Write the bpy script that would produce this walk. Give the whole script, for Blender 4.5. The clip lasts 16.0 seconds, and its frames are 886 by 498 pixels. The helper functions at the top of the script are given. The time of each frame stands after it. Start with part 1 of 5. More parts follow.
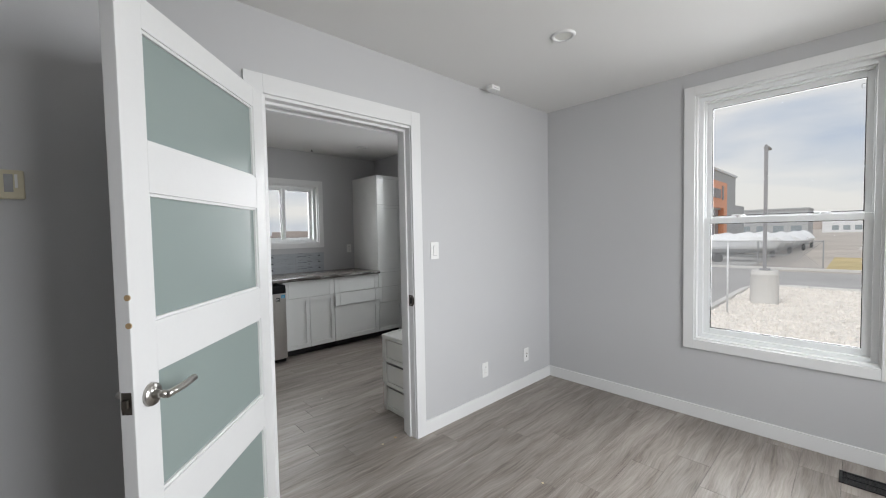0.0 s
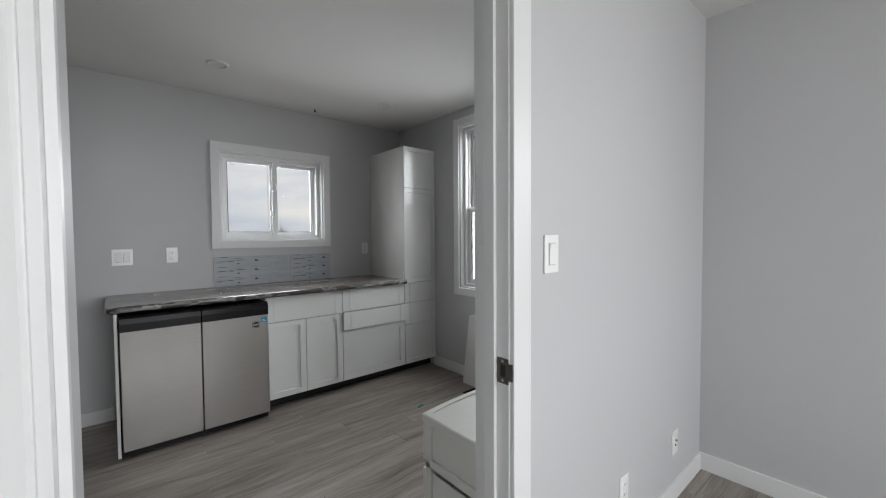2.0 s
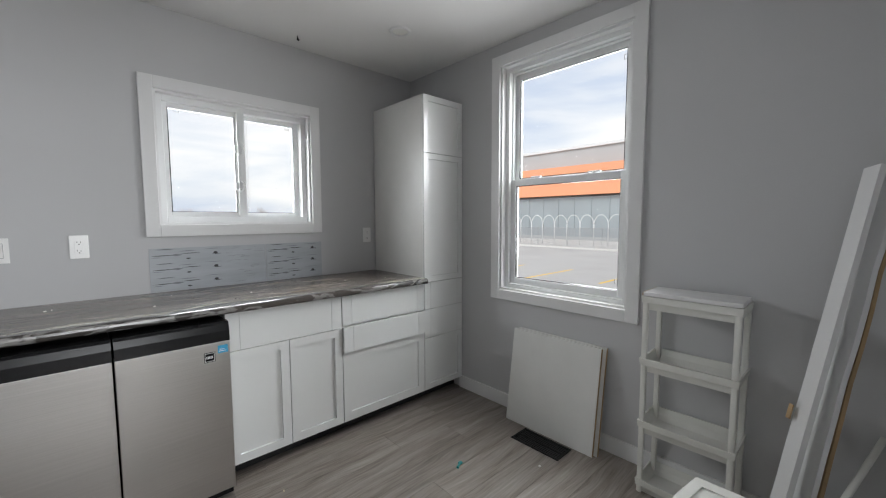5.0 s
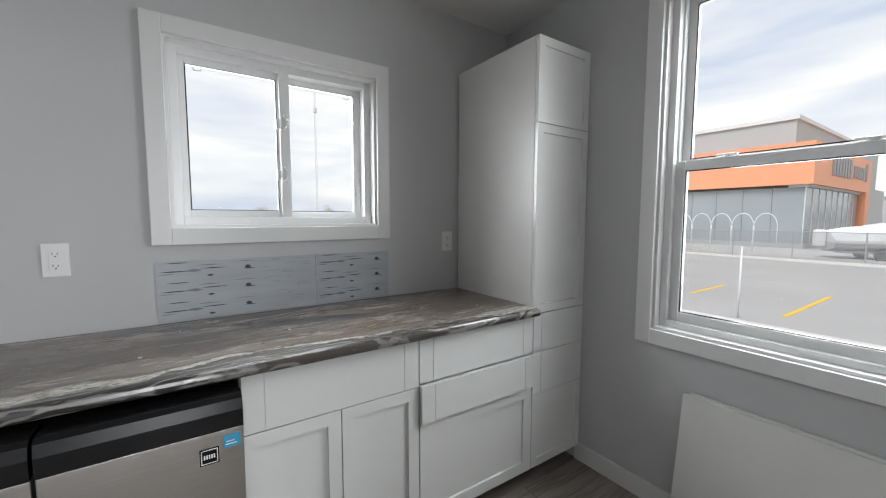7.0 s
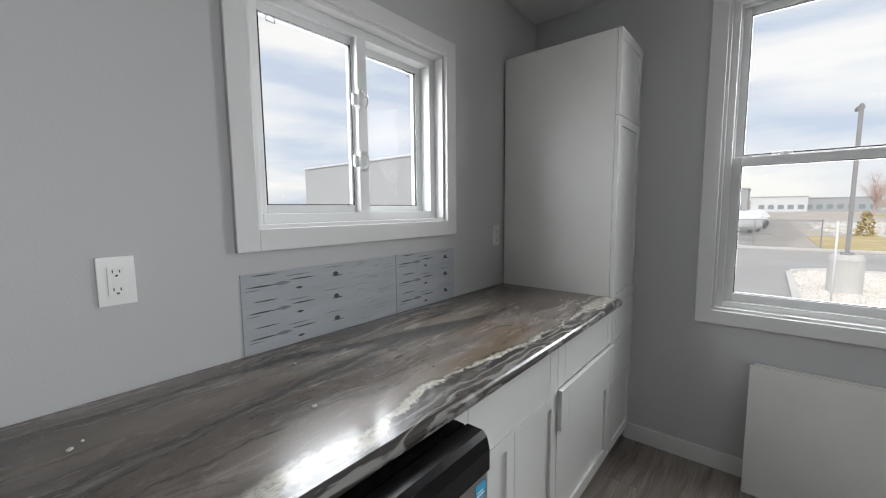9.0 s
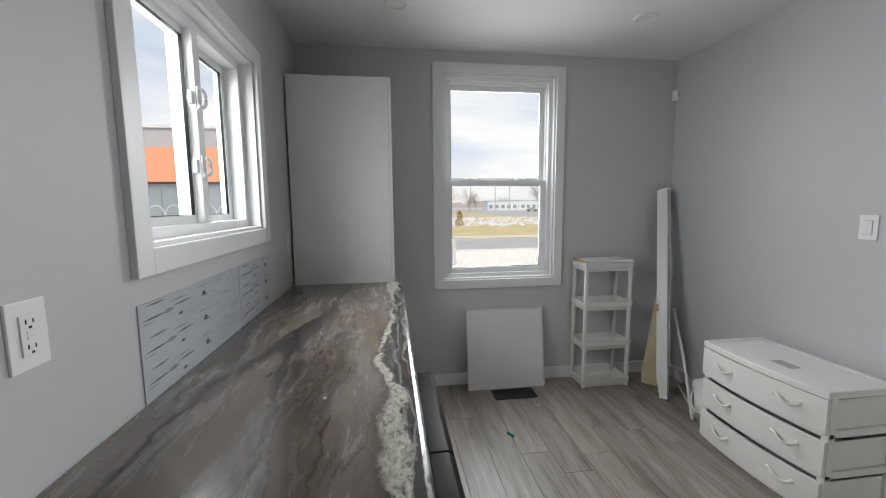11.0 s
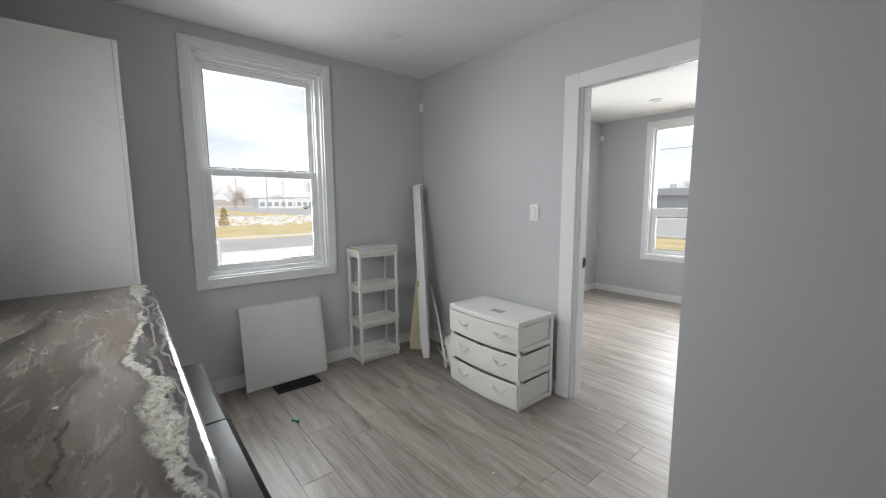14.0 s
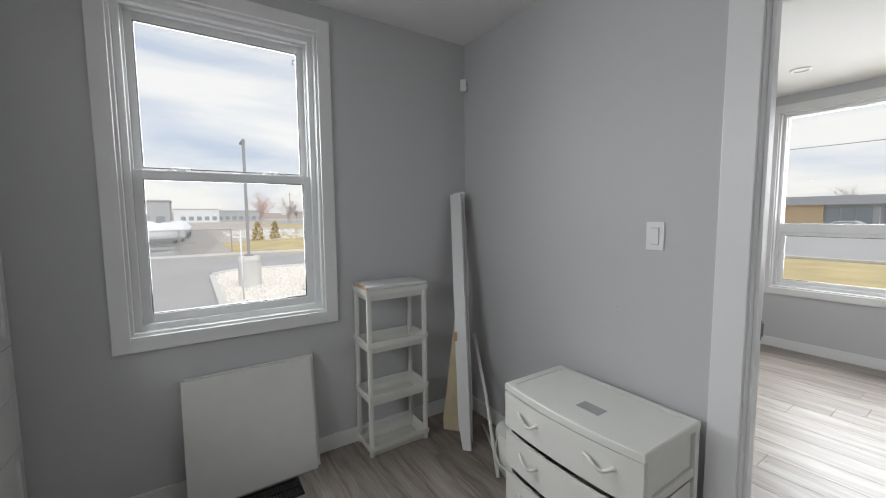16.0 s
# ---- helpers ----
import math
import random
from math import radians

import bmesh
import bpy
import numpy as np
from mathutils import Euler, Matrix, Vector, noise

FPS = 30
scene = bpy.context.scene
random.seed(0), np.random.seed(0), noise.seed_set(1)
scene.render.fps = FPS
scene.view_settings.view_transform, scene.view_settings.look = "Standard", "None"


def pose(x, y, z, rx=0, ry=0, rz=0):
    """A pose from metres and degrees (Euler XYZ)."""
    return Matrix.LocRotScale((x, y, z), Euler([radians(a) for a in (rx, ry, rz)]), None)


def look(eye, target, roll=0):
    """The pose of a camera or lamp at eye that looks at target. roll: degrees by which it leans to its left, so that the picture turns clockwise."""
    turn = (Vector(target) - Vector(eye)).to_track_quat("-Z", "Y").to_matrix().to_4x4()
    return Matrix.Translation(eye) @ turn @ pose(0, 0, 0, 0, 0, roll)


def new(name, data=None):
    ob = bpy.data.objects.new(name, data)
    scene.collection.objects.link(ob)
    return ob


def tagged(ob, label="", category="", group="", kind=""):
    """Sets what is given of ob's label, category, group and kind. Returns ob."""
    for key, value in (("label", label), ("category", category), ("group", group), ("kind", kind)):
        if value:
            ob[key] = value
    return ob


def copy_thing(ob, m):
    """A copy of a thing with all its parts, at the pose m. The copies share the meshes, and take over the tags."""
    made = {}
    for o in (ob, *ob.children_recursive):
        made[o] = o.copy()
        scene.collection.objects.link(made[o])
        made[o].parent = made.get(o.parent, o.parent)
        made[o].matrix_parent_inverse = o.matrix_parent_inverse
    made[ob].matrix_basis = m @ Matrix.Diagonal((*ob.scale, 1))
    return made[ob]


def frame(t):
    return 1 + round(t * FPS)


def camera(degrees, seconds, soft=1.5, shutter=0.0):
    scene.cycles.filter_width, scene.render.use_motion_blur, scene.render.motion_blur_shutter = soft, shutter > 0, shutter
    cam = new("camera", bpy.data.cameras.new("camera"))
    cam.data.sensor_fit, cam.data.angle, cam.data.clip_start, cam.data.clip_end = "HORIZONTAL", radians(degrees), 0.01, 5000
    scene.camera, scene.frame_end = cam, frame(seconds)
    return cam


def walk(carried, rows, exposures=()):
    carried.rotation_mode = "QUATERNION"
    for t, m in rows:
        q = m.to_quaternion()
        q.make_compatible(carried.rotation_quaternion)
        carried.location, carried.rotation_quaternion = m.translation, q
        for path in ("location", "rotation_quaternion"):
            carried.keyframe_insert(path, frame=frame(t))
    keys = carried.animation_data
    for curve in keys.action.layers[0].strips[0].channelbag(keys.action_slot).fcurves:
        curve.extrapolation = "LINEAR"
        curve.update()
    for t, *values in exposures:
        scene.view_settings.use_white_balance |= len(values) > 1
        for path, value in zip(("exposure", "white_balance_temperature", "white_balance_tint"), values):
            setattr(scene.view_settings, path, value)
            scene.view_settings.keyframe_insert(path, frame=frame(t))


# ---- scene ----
cam = camera(97.8, 16.0, soft=1.15)
PATH = [
    (0, (0.291, 0.25, 1.357), (1.652, 1.713, 1.277), -1.1),
    (0.5, (0.475, 0.572, 1.354), (1.832, 2.038, 1.278), -0.9),
    (1, (0.699, 0.892, 1.321), (2.045, 2.37, 1.253), -0.7),
    (1.5, (0.899, 1.226, 1.315), (2.224, 2.723, 1.248), -0.6),
    (2, (1.033, 1.542, 1.299), (2.331, 3.062, 1.23), -0.4),
    (2.4, (1.129, 1.73, 1.292), (2.395, 3.276, 1.214), -0.2),
    (2.5, (1.142, 1.796, 1.289), (2.408, 3.343, 1.205), -0.7),
    (3, (1.218, 2.042, 1.288), (2.478, 3.591, 1.194), -0.6),
    (3.2, (1.249, 2.116, 1.283), (2.507, 3.668, 1.186), -0.2),
    (5.3, (1.428, 2.551, 1.308), (2.788, 4.01, 1.148), -0.2),
    (5.5, (1.453, 2.6, 1.316), (2.799, 4.07, 1.153), -0.2),
    (6, (1.538, 2.809, 1.319), (2.816, 4.339, 1.156), -0.1),
    (6.5, (1.651, 3.043, 1.327), (2.838, 4.645, 1.162), 0.0),
    (7, (1.737, 3.279, 1.316), (2.857, 4.927, 1.151), 0.1),
    (7.5, (1.731, 3.463, 1.302), (2.8, 5.144, 1.128), 0.1),
    (8, (1.575, 3.62, 1.319), (2.685, 5.274, 1.136), -0.0),
    (8.2, (1.487, 3.697, 1.316), (2.66, 5.306, 1.128), -0.1),
    (10.3, (0.863, 4.345, 1.357), (2.824, 4.67, 1.138), -0.4),
    (10.5, (0.83, 4.4, 1.361), (2.812, 4.555, 1.146), -0.3),
    (11, (0.673, 4.549, 1.368), (2.642, 4.28, 1.146), -0.5),
    (11.5, (0.507, 4.596, 1.348), (2.398, 3.982, 1.138), -0.4),
    (12, (0.442, 4.637, 1.338), (2.219, 3.745, 1.123), -0.4),
    (12.5, (0.397, 4.681, 1.332), (2.063, 3.597, 1.107), -0.5),
    (13, (0.383, 4.679, 1.308), (1.972, 3.487, 1.079), -0.4),
    (13.5, (0.407, 4.658, 1.313), (1.952, 3.411, 1.075), -0.3),
    (14, (0.497, 4.58, 1.325), (2.024, 3.312, 1.084), -0.3),
    (14.5, (0.652, 4.452, 1.34), (2.177, 3.182, 1.097), -0.3),
    (15, (0.839, 4.295, 1.337), (2.383, 3.046, 1.101), -0.3),
    (15.3, (0.993, 4.179, 1.353), (2.559, 2.957, 1.121), -0.2),
    (15.5, (1.093, 4.113, 1.353), (2.675, 2.909, 1.137), -0.2),
    (16, (1.342, 3.922, 1.342), (3.011, 2.833, 1.167), -0.5),
]
EXPOSURE = 0.9
walk(cam, [(t, look(eye, target, roll)) for t, eye, target, roll in PATH], [(t, EXPOSURE + e) for t, e in ((0.0, -0.32), (0.5, -0.42), (1.0, -0.42), (1.6, -0.42), (2.5, -0.12), (3.2, 0.0), (5.5, 0.15), (8.0, 0.05), (10.5, 0.0), (12.5, 0.25), (14.5, 0.2), (16.0, -0.05))])

# ---- world and sun: overcast daylight ----
world = bpy.data.worlds.new("overcast_sky")
scene.world = world
world.use_nodes = True
wn, wl = world.node_tree.nodes, world.node_tree.links
sky = wn.new("ShaderNodeTexSky")
sky.sky_type, sky.sun_disc = "NISHITA", False
sky.sun_elevation, sky.sun_rotation = radians(48), radians(-95)
sky.air_density, sky.dust_density, sky.ozone_density = 1.0, 2.0, 1.5
w_co = wn.new("ShaderNodeTexCoord")
w_map = wn.new("ShaderNodeMapping")
w_map.inputs["Scale"].default_value = (1.2, 1.2, 6.0)
w_noise = wn.new("ShaderNodeTexNoise")
w_noise.inputs["Scale"].default_value, w_noise.inputs["Detail"].default_value = 1.7, 6.0
w_noise.inputs["Distortion"].default_value = 0.35
w_ramp = wn.new("ShaderNodeValToRGB")
w_ramp.color_ramp.elements[0].position, w_ramp.color_ramp.elements[0].color = 0.36, (5.5, 6.1, 7.1, 1)
w_ramp.color_ramp.elements[1].position, w_ramp.color_ramp.elements[1].color = 0.60, (8.9, 8.7, 8.35, 1)
w_mix = wn.new("ShaderNodeMix")
w_mix.data_type = "RGBA"
w_mix.inputs[0].default_value = 0.88
wl.new(w_co.outputs["Generated"], w_map.inputs["Vector"])
wl.new(w_map.outputs["Vector"], w_noise.inputs["Vector"])
wl.new(w_noise.outputs["Fac"], w_ramp.inputs["Fac"])
wl.new(sky.outputs["Color"], w_mix.inputs[6])
wl.new(w_ramp.outputs["Color"], w_mix.inputs[7])
wl.new(w_mix.outputs[2], wn["Background"].inputs["Color"])
wn["Background"].inputs["Strength"].default_value = 0.068
sun = new("sun", bpy.data.lights.new("sun", "SUN"))
sun.data.energy, sun.data.angle, sun.data.color = 1.2, radians(25), (1.0, 0.97, 0.93)
sun.matrix_world = look((-20, 1, 22), (0, 0, 0))


# ---- materials ----
def setv(node, values):
    for key, value in values.items():
        node.inputs[key].default_value = value


def material(name, color, rough=0.5, metal=0.0, vary=0.06, scale=3.0, fine=60.0, bump=0.02, spec=0.5, stretch=(1, 1, 1), per_object=0.0, coat=0.0, rough_vary=0.0):
    """A painted or plain surface: base colour with broad and fine variation, and fine relief."""
    m = bpy.data.materials.new(name)
    m.use_nodes = True
    n, l = m.node_tree.nodes, m.node_tree.links
    b = n["Principled BSDF"]
    setv(b, {"Roughness": rough, "Metallic": metal, "Specular IOR Level": spec, "Coat Weight": coat})
    co = n.new("ShaderNodeTexCoord")
    mp = n.new("ShaderNodeMapping")
    mp.inputs["Scale"].default_value = stretch
    l.new(co.outputs["Object"], mp.inputs["Vector"])
    broad, grain = n.new("ShaderNodeTexNoise"), n.new("ShaderNodeTexNoise")
    setv(broad, {"Scale": scale, "Detail": 4.0})
    setv(grain, {"Scale": fine, "Detail": 3.0})
    l.new(mp.outputs["Vector"], broad.inputs["Vector"])
    l.new(mp.outputs["Vector"], grain.inputs["Vector"])
    add = n.new("ShaderNodeMath")
    add.operation = "MULTIPLY_ADD"
    add.inputs[1].default_value = 0.35
    l.new(grain.outputs["Fac"], add.inputs[0])
    l.new(broad.outputs["Fac"], add.inputs[2])
    rng = n.new("ShaderNodeMapRange")
    setv(rng, {"From Min": 0.35, "From Max": 1.0, "To Min": 1 - vary, "To Max": 1 + vary})
    l.new(add.outputs[0], rng.inputs["Value"])
    value = rng.outputs[0]
    if per_object:
        info = n.new("ShaderNodeObjectInfo")
        pr = n.new("ShaderNodeMapRange")
        setv(pr, {"To Min": 1 - per_object, "To Max": 1 + per_object})
        l.new(info.outputs["Random"], pr.inputs["Value"])
        mul = n.new("ShaderNodeMath")
        mul.operation = "MULTIPLY"
        l.new(value, mul.inputs[0])
        l.new(pr.outputs[0], mul.inputs[1])
        value = mul.outputs[0]
    tint = n.new("ShaderNodeVectorMath")
    tint.operation = "SCALE"
    tint.inputs[0].default_value = color
    l.new(value, tint.inputs["Scale"])
    l.new(tint.outputs[0], b.inputs["Base Color"])
    if rough_vary:
        rr = n.new("ShaderNodeMapRange")
        setv(rr, {"From Min": 0.3, "From Max": 0.7, "To Min": rough - rough_vary, "To Max": rough + rough_vary})
        l.new(broad.outputs["Fac"], rr.inputs["Value"])
        l.new(rr.outputs[0], b.inputs["Roughness"])
    if bump:
        bp = n.new("ShaderNodeBump")
        setv(bp, {"Strength": bump * 5, "Distance": 0.002})
        l.new(grain.outputs["Fac"], bp.inputs["Height"])
        l.new(bp.outputs[0], b.inputs["Normal"])
    return m


def glass(name, tint):
    """Window glass: see-through, with a mirror image that grows at grazing angles."""
    m = bpy.data.materials.new(name)
    m.use_nodes = True
    n, l = m.node_tree.nodes, m.node_tree.links
    n.remove(n["Principled BSDF"])
    clear, shiny, mix, lw = (n.new("ShaderNode" + k) for k in ("BsdfTransparent", "BsdfGlossy", "MixShader", "LayerWeight"))
    clear.inputs["Color"].default_value = (*tint, 1)
    setv(shiny, {"Roughness": 0.02, "Color": (0.8, 0.8, 0.8, 1)})
    power = n.new("ShaderNodeMath")
    power.operation = "POWER"
    power.inputs[1].default_value = 5.0
    gloss = n.new("ShaderNodeMath")
    gloss.operation = "MULTIPLY_ADD"
    gloss.inputs[1].default_value, gloss.inputs[2].default_value = 0.10, 0.006
    l.new(lw.outputs["Facing"], power.inputs[0])
    l.new(power.outputs[0], gloss.inputs[0])
    l.new(gloss.outputs[0], mix.inputs[0])
    l.new(clear.outputs[0], mix.inputs[1])
    l.new(shiny.outputs[0], mix.inputs[2])
    l.new(mix.outputs[0], n["Material Output"].inputs["Surface"])
    return m


WALL = material("grey_wall_paint", (0.540, 0.541, 0.550), 0.55, vary=0.025, scale=1.2, fine=180, bump=0.03)
CEIL = material("white_ceiling_paint", (0.78, 0.775, 0.765), 0.8, vary=0.02, scale=0.9, fine=220, bump=0.03)
TRIM = material("white_trim_paint", (0.76, 0.76, 0.76), 0.35, vary=0.025, scale=2.5, fine=90, bump=0.012)
VINYL = material("white_vinyl", (0.80, 0.81, 0.81), 0.3, vary=0.015, scale=4, bump=0.0)
CAB = material("white_lacquer", (0.78, 0.79, 0.78), 0.16, vary=0.015, scale=2, fine=25, bump=0.004, coat=0.3)
CABSIDE = material("white_melamine", (0.74, 0.74, 0.72), 0.35, vary=0.03, scale=9, fine=120, bump=0.01)
DARK = material("black_plastic", (0.008, 0.008, 0.009), 0.25, vary=0.1, scale=6, spec=0.25)
BLACK = material("black_gap", (0.015, 0.015, 0.016), 0.7, vary=0.1)
CHROME = material("brushed_nickel", (0.50, 0.48, 0.45), 0.28, metal=1.0, vary=0.05, scale=30, bump=0.01)
BRASSY = material("worn_latch_steel", (0.13, 0.115, 0.10), 0.35, metal=1.0, vary=0.15, scale=40)
PLASTIC = material("white_plastic", (0.75, 0.75, 0.71), 0.38, vary=0.035, scale=6, fine=90, bump=0.006)
SWITCH = material("switch_plastic", (0.84, 0.84, 0.83), 0.25, vary=0.01, bump=0)
BEIGE = material("aged_beige_plastic", (0.62, 0.57, 0.42), 0.4, vary=0.04, scale=12)
FROST = material("frosted_glass", (0.27, 0.325, 0.31), 0.28, vary=0.03, scale=1.5, fine=300, bump=0.006)
PANE = glass("window_glass", (0.965, 0.97, 0.975))
BARE = material("bare_wood", (0.45, 0.31, 0.17), 0.7, vary=0.2, scale=4, fine=60, stretch=(8, 8, 1), bump=0.04)
OLDWOOD = material("yellowed_board", (0.62, 0.54, 0.36), 0.7, vary=0.16, scale=9, fine=60, bump=0.05)
TEAL = material("teal_plastic", (0.03, 0.30, 0.30), 0.4)
LABELGREY = material("grey_paper_label", (0.36, 0.36, 0.37), 0.5, vary=0.08, scale=30)
BLUE = material("blue_sticker", (0.05, 0.36, 0.60), 0.4, vary=0.05)


# ---- mesh helpers ----
def box(bm, x0, y0, z0, x1, y1, z1, bevel=0.0, m=None):
    made = bmesh.ops.create_cube(bm, size=1.0)["verts"]
    t = Matrix.Translation(((x0 + x1) / 2, (y0 + y1) / 2, (z0 + z1) / 2)) @ Matrix.Diagonal((abs(x1 - x0), abs(y1 - y0), abs(z1 - z0), 1))
    bmesh.ops.transform(bm, matrix=t if m is None else m @ t, verts=made)
    if bevel:
        edges = list({e for v in made for e in v.link_edges})
        bmesh.ops.bevel(bm, geom=edges, offset=bevel, segments=2, profile=0.6, affect="EDGES")


def tube(bm, a, b, r0, r1=None, sides=16):
    a, b = Vector(a), Vector(b)
    d = b - a
    made = bmesh.ops.create_cone(bm, cap_ends=True, segments=sides, radius1=r0, radius2=r0 if r1 is None else r1, depth=d.length)["verts"]
    bmesh.ops.transform(bm, matrix=Matrix.Translation((a + b) / 2) @ d.to_track_quat("Z", "Y").to_matrix().to_4x4(), verts=made)


def sweep(bm, points, r, sides=8):
    """A round bar along a line of points."""
    rings = []
    pts = [Vector(p) for p in points]
    for i, p in enumerate(pts):
        d = (pts[min(i + 1, len(pts) - 1)] - pts[max(i - 1, 0)]).normalized()
        q = d.to_track_quat("Z", "Y")
        rings.append([bm.verts.new(p + q @ Vector((r * math.cos(a), r * math.sin(a), 0))) for a in (2 * math.pi * k / sides for k in range(sides))])
    for a, b in zip(rings, rings[1:]):
        for k in range(sides):
            bm.faces.new((a[k], a[(k + 1) % sides], b[(k + 1) % sides], b[k]))
    bm.faces.new(rings[0][::-1])
    bm.faces.new(rings[-1])


def prism(bm, outline, z0, z1):
    """An outline in x and y, raised from z0 to z1."""
    low = [bm.verts.new((x, y, z0)) for x, y in outline]
    top = [bm.verts.new((x, y, z1)) for x, y in outline]
    bm.faces.new(low[::-1])
    bm.faces.new(top)
    for i in range(len(outline)):
        k = (i + 1) % len(outline)
        bm.faces.new((low[i], low[k], top[k], top[i]))


def part(name, bm, mat, parent=None, label="", smooth=False):
    me = bpy.data.meshes.new(name)
    bmesh.ops.recalc_face_normals(bm, faces=bm.faces)
    bm.to_mesh(me)
    bm.free()
    me.materials.append(mat)
    if smooth:
        for p in me.polygons:
            p.use_smooth = True
    ob = new(name, me)
    if parent is not None:
        ob.parent = parent
    return tagged(ob, label)


def boxes(name, dims, mat, parent=None, label="", bevel=0.0):
    bm = bmesh.new()
    for d in dims:
        box(bm, *d, bevel=bevel)
    return part(name, bm, mat, parent, label)


def thing(name, m, label, category, group="", kind=""):
    ob = new(name)
    ob.empty_display_size = 0.1
    ob.matrix_world = m
    return tagged(ob, label, category, group, kind)


def solid(name, bm, mat, label, category, kind="", group="", smooth=False):
    return tagged(part(name, bm, mat, None, "", smooth), label, category, group, kind)


# ---- plan ----
XE, XW = 3.482, -1.25          # inner faces of the east and west walls
YS, YD, YK, YB = -0.92, 2.226, 2.345, 5.145   # south wall, door wall (both faces), back wall
H = 2.45
OUT = 0.17                      # thickness of outer walls
GROUND = -1.15


def wall(name, axis, at, to, u0, u1, z0, z1, openings, label):
    """A wall from `at` to `to` across, u0 to u1 along, with rectangular openings (u0, u1, z0, z1)."""
    us = sorted({u0, u1, *(o[0] for o in openings), *(o[1] for o in openings)})
    bm = bmesh.new()
    for a, b in zip(us, us[1:]):
        holes = sorted((o[2], o[3]) for o in openings if o[0] <= a + 1e-6 and o[1] >= b - 1e-6)
        z = z0
        for lo, hi in [*holes, (z1, z1)]:
            if lo > z + 1e-6:
                if axis == "x":
                    box(bm, at, a, z, to, b, lo)
                else:
                    box(bm, a, at, z, b, to, lo)
            z = hi
    bmesh.ops.remove_doubles(bm, verts=bm.verts, dist=1e-5)
    return solid(name, bm, WALL, label, "wall", "structure")


W1 = dict(u=1.043, w=0.893, z0=0.566, z1=2.285)
W2 = dict(u=4.167, w=0.853, z0=0.816, z1=2.300)
WN = dict(u=1.709, w=0.880, z0=1.270, z1=2.012)
WS = dict(u=2.765, w=1.870, z0=0.600, z1=2.295)
DX0, DX1, DZ = 0.948, 1.874, 2.055    # inner doorway
EX0, EX1, EZ = -0.135, 0.742, 2.05    # outer door in the back wall
PX, PY = 0.94, 3.22                   # corner of the closet that juts into the kitchen

wall("wall_east", "x", XE, XE + OUT, YS - OUT, YB + OUT, GROUND, H + 0.12, [(W1["u"] - W1["w"], W1["u"], W1["z0"], W1["z1"]), (W2["u"] - W2["w"], W2["u"], W2["z0"], W2["z1"])], "grey painted outer wall with two tall windows")
wall("wall_north", "y", YB, YB + OUT, XW - OUT, XE, GROUND, H + 0.12, [(WN["u"], WN["u"] + WN["w"], WN["z0"], WN["z1"]), (EX0, EX1, 0.0, EZ)], "grey painted kitchen wall with a sliding window")
wall("wall_south", "y", YS - OUT, YS, XW - OUT, XE, GROUND, H + 0.12, [(WS["u"] - WS["w"], WS["u"], WS["z0"], WS["z1"])], "grey painted wall with a wide picture window")
wall("wall_west", "x", XW - OUT, XW, YS, YB, GROUND, H + 0.12, [], "plain grey painted closing wall")
wall("wall_partition", "y", YD, YK, XW, XE, 0.0, H, [(DX0, DX1, 0.0, DZ)], "grey painted partition wall with an open doorway")
closet = bmesh.new()
box(closet, XW, YK, 0, PX, PY, H)
solid("wall_closet", closet, WALL, "pale grey painted closet walls jutting into the kitchen", "wall", "structure")
ceil = bmesh.new()
box(ceil, XW - OUT, YS - OUT, H, XE, YB, H + 0.12)
solid("ceiling", ceil, CEIL, "flat white painted ceiling with recessed lights", "ceiling", "structure")
# unseen roof; its east and north eaves are lengthened to cut high sky light
roof = bmesh.new()
box(roof, XW - 0.5, YS - 0.5, H + 0.13, XE + OUT + 0.6, YB + OUT + 0.6, H + 0.25)
solid("roof", roof, BLACK, "unseen flat roof slab, its eaves added to cut high skylight", "roof", "structure")


# ---- windows ----
def ring(x0, z0, x1, z1, w, y0, y1, ws=None):
    """Four bars round a rectangle, of width w, between the depths y0 and y1: (uprights full height, rails between)."""
    s = w if ws is None else ws
    return [(x0, y0, z0, x0 + s, y1, z1), (x1 - s, y0, z0, x1, y1, z1), (x0 + s, y0, z1 - w, x1 - s, y1, z1), (x0 + s, y0, z0, x1 - s, y1, z0 + w)]


def casing(win, w, h, c):
    names = ("casing_side", "casing_side", "casing_head", "casing_sill")
    for nm, d in zip(names, [(-c, -0.018, -c, 0, 0.0, h + c), (w, -0.018, -c, w + c, 0.0, h + c), (0, -0.018, h, w, 0.0, h + c), (0, -0.018, -c, w, 0.0, 0)]):
        boxes(nm, [d], TRIM, win, bevel=0.0025)
    t = 0.012
    boxes("jamb_liner", [(0, 0.001, 0, t, 0.09, h), (w - t, 0.001, 0, w, 0.09, h), (t, 0.001, h - t, w - t, 0.09, h), (t, 0.001, 0, w - t, 0.09, t)], TRIM, win)


def pane(win, x0, z0, x1, z1, y):
    e = 0.006
    ob = boxes("pane", [(x0 - e, y, z0 - e, x1 + e, y + 0.006, z1 + e)], PANE, win, "clear glass pane")
    ob.visible_shadow = False
    bm = bmesh.new()
    g = 0.005
    for d in ring(x0 - 0.001, z0 - 0.001, x1 + 0.001, z1 + 0.001, g, y - 0.011, y - 0.0005):
        box(bm, *d)
    part("glazing_gasket", bm, DARK, win, "thin dark glazing gasket")


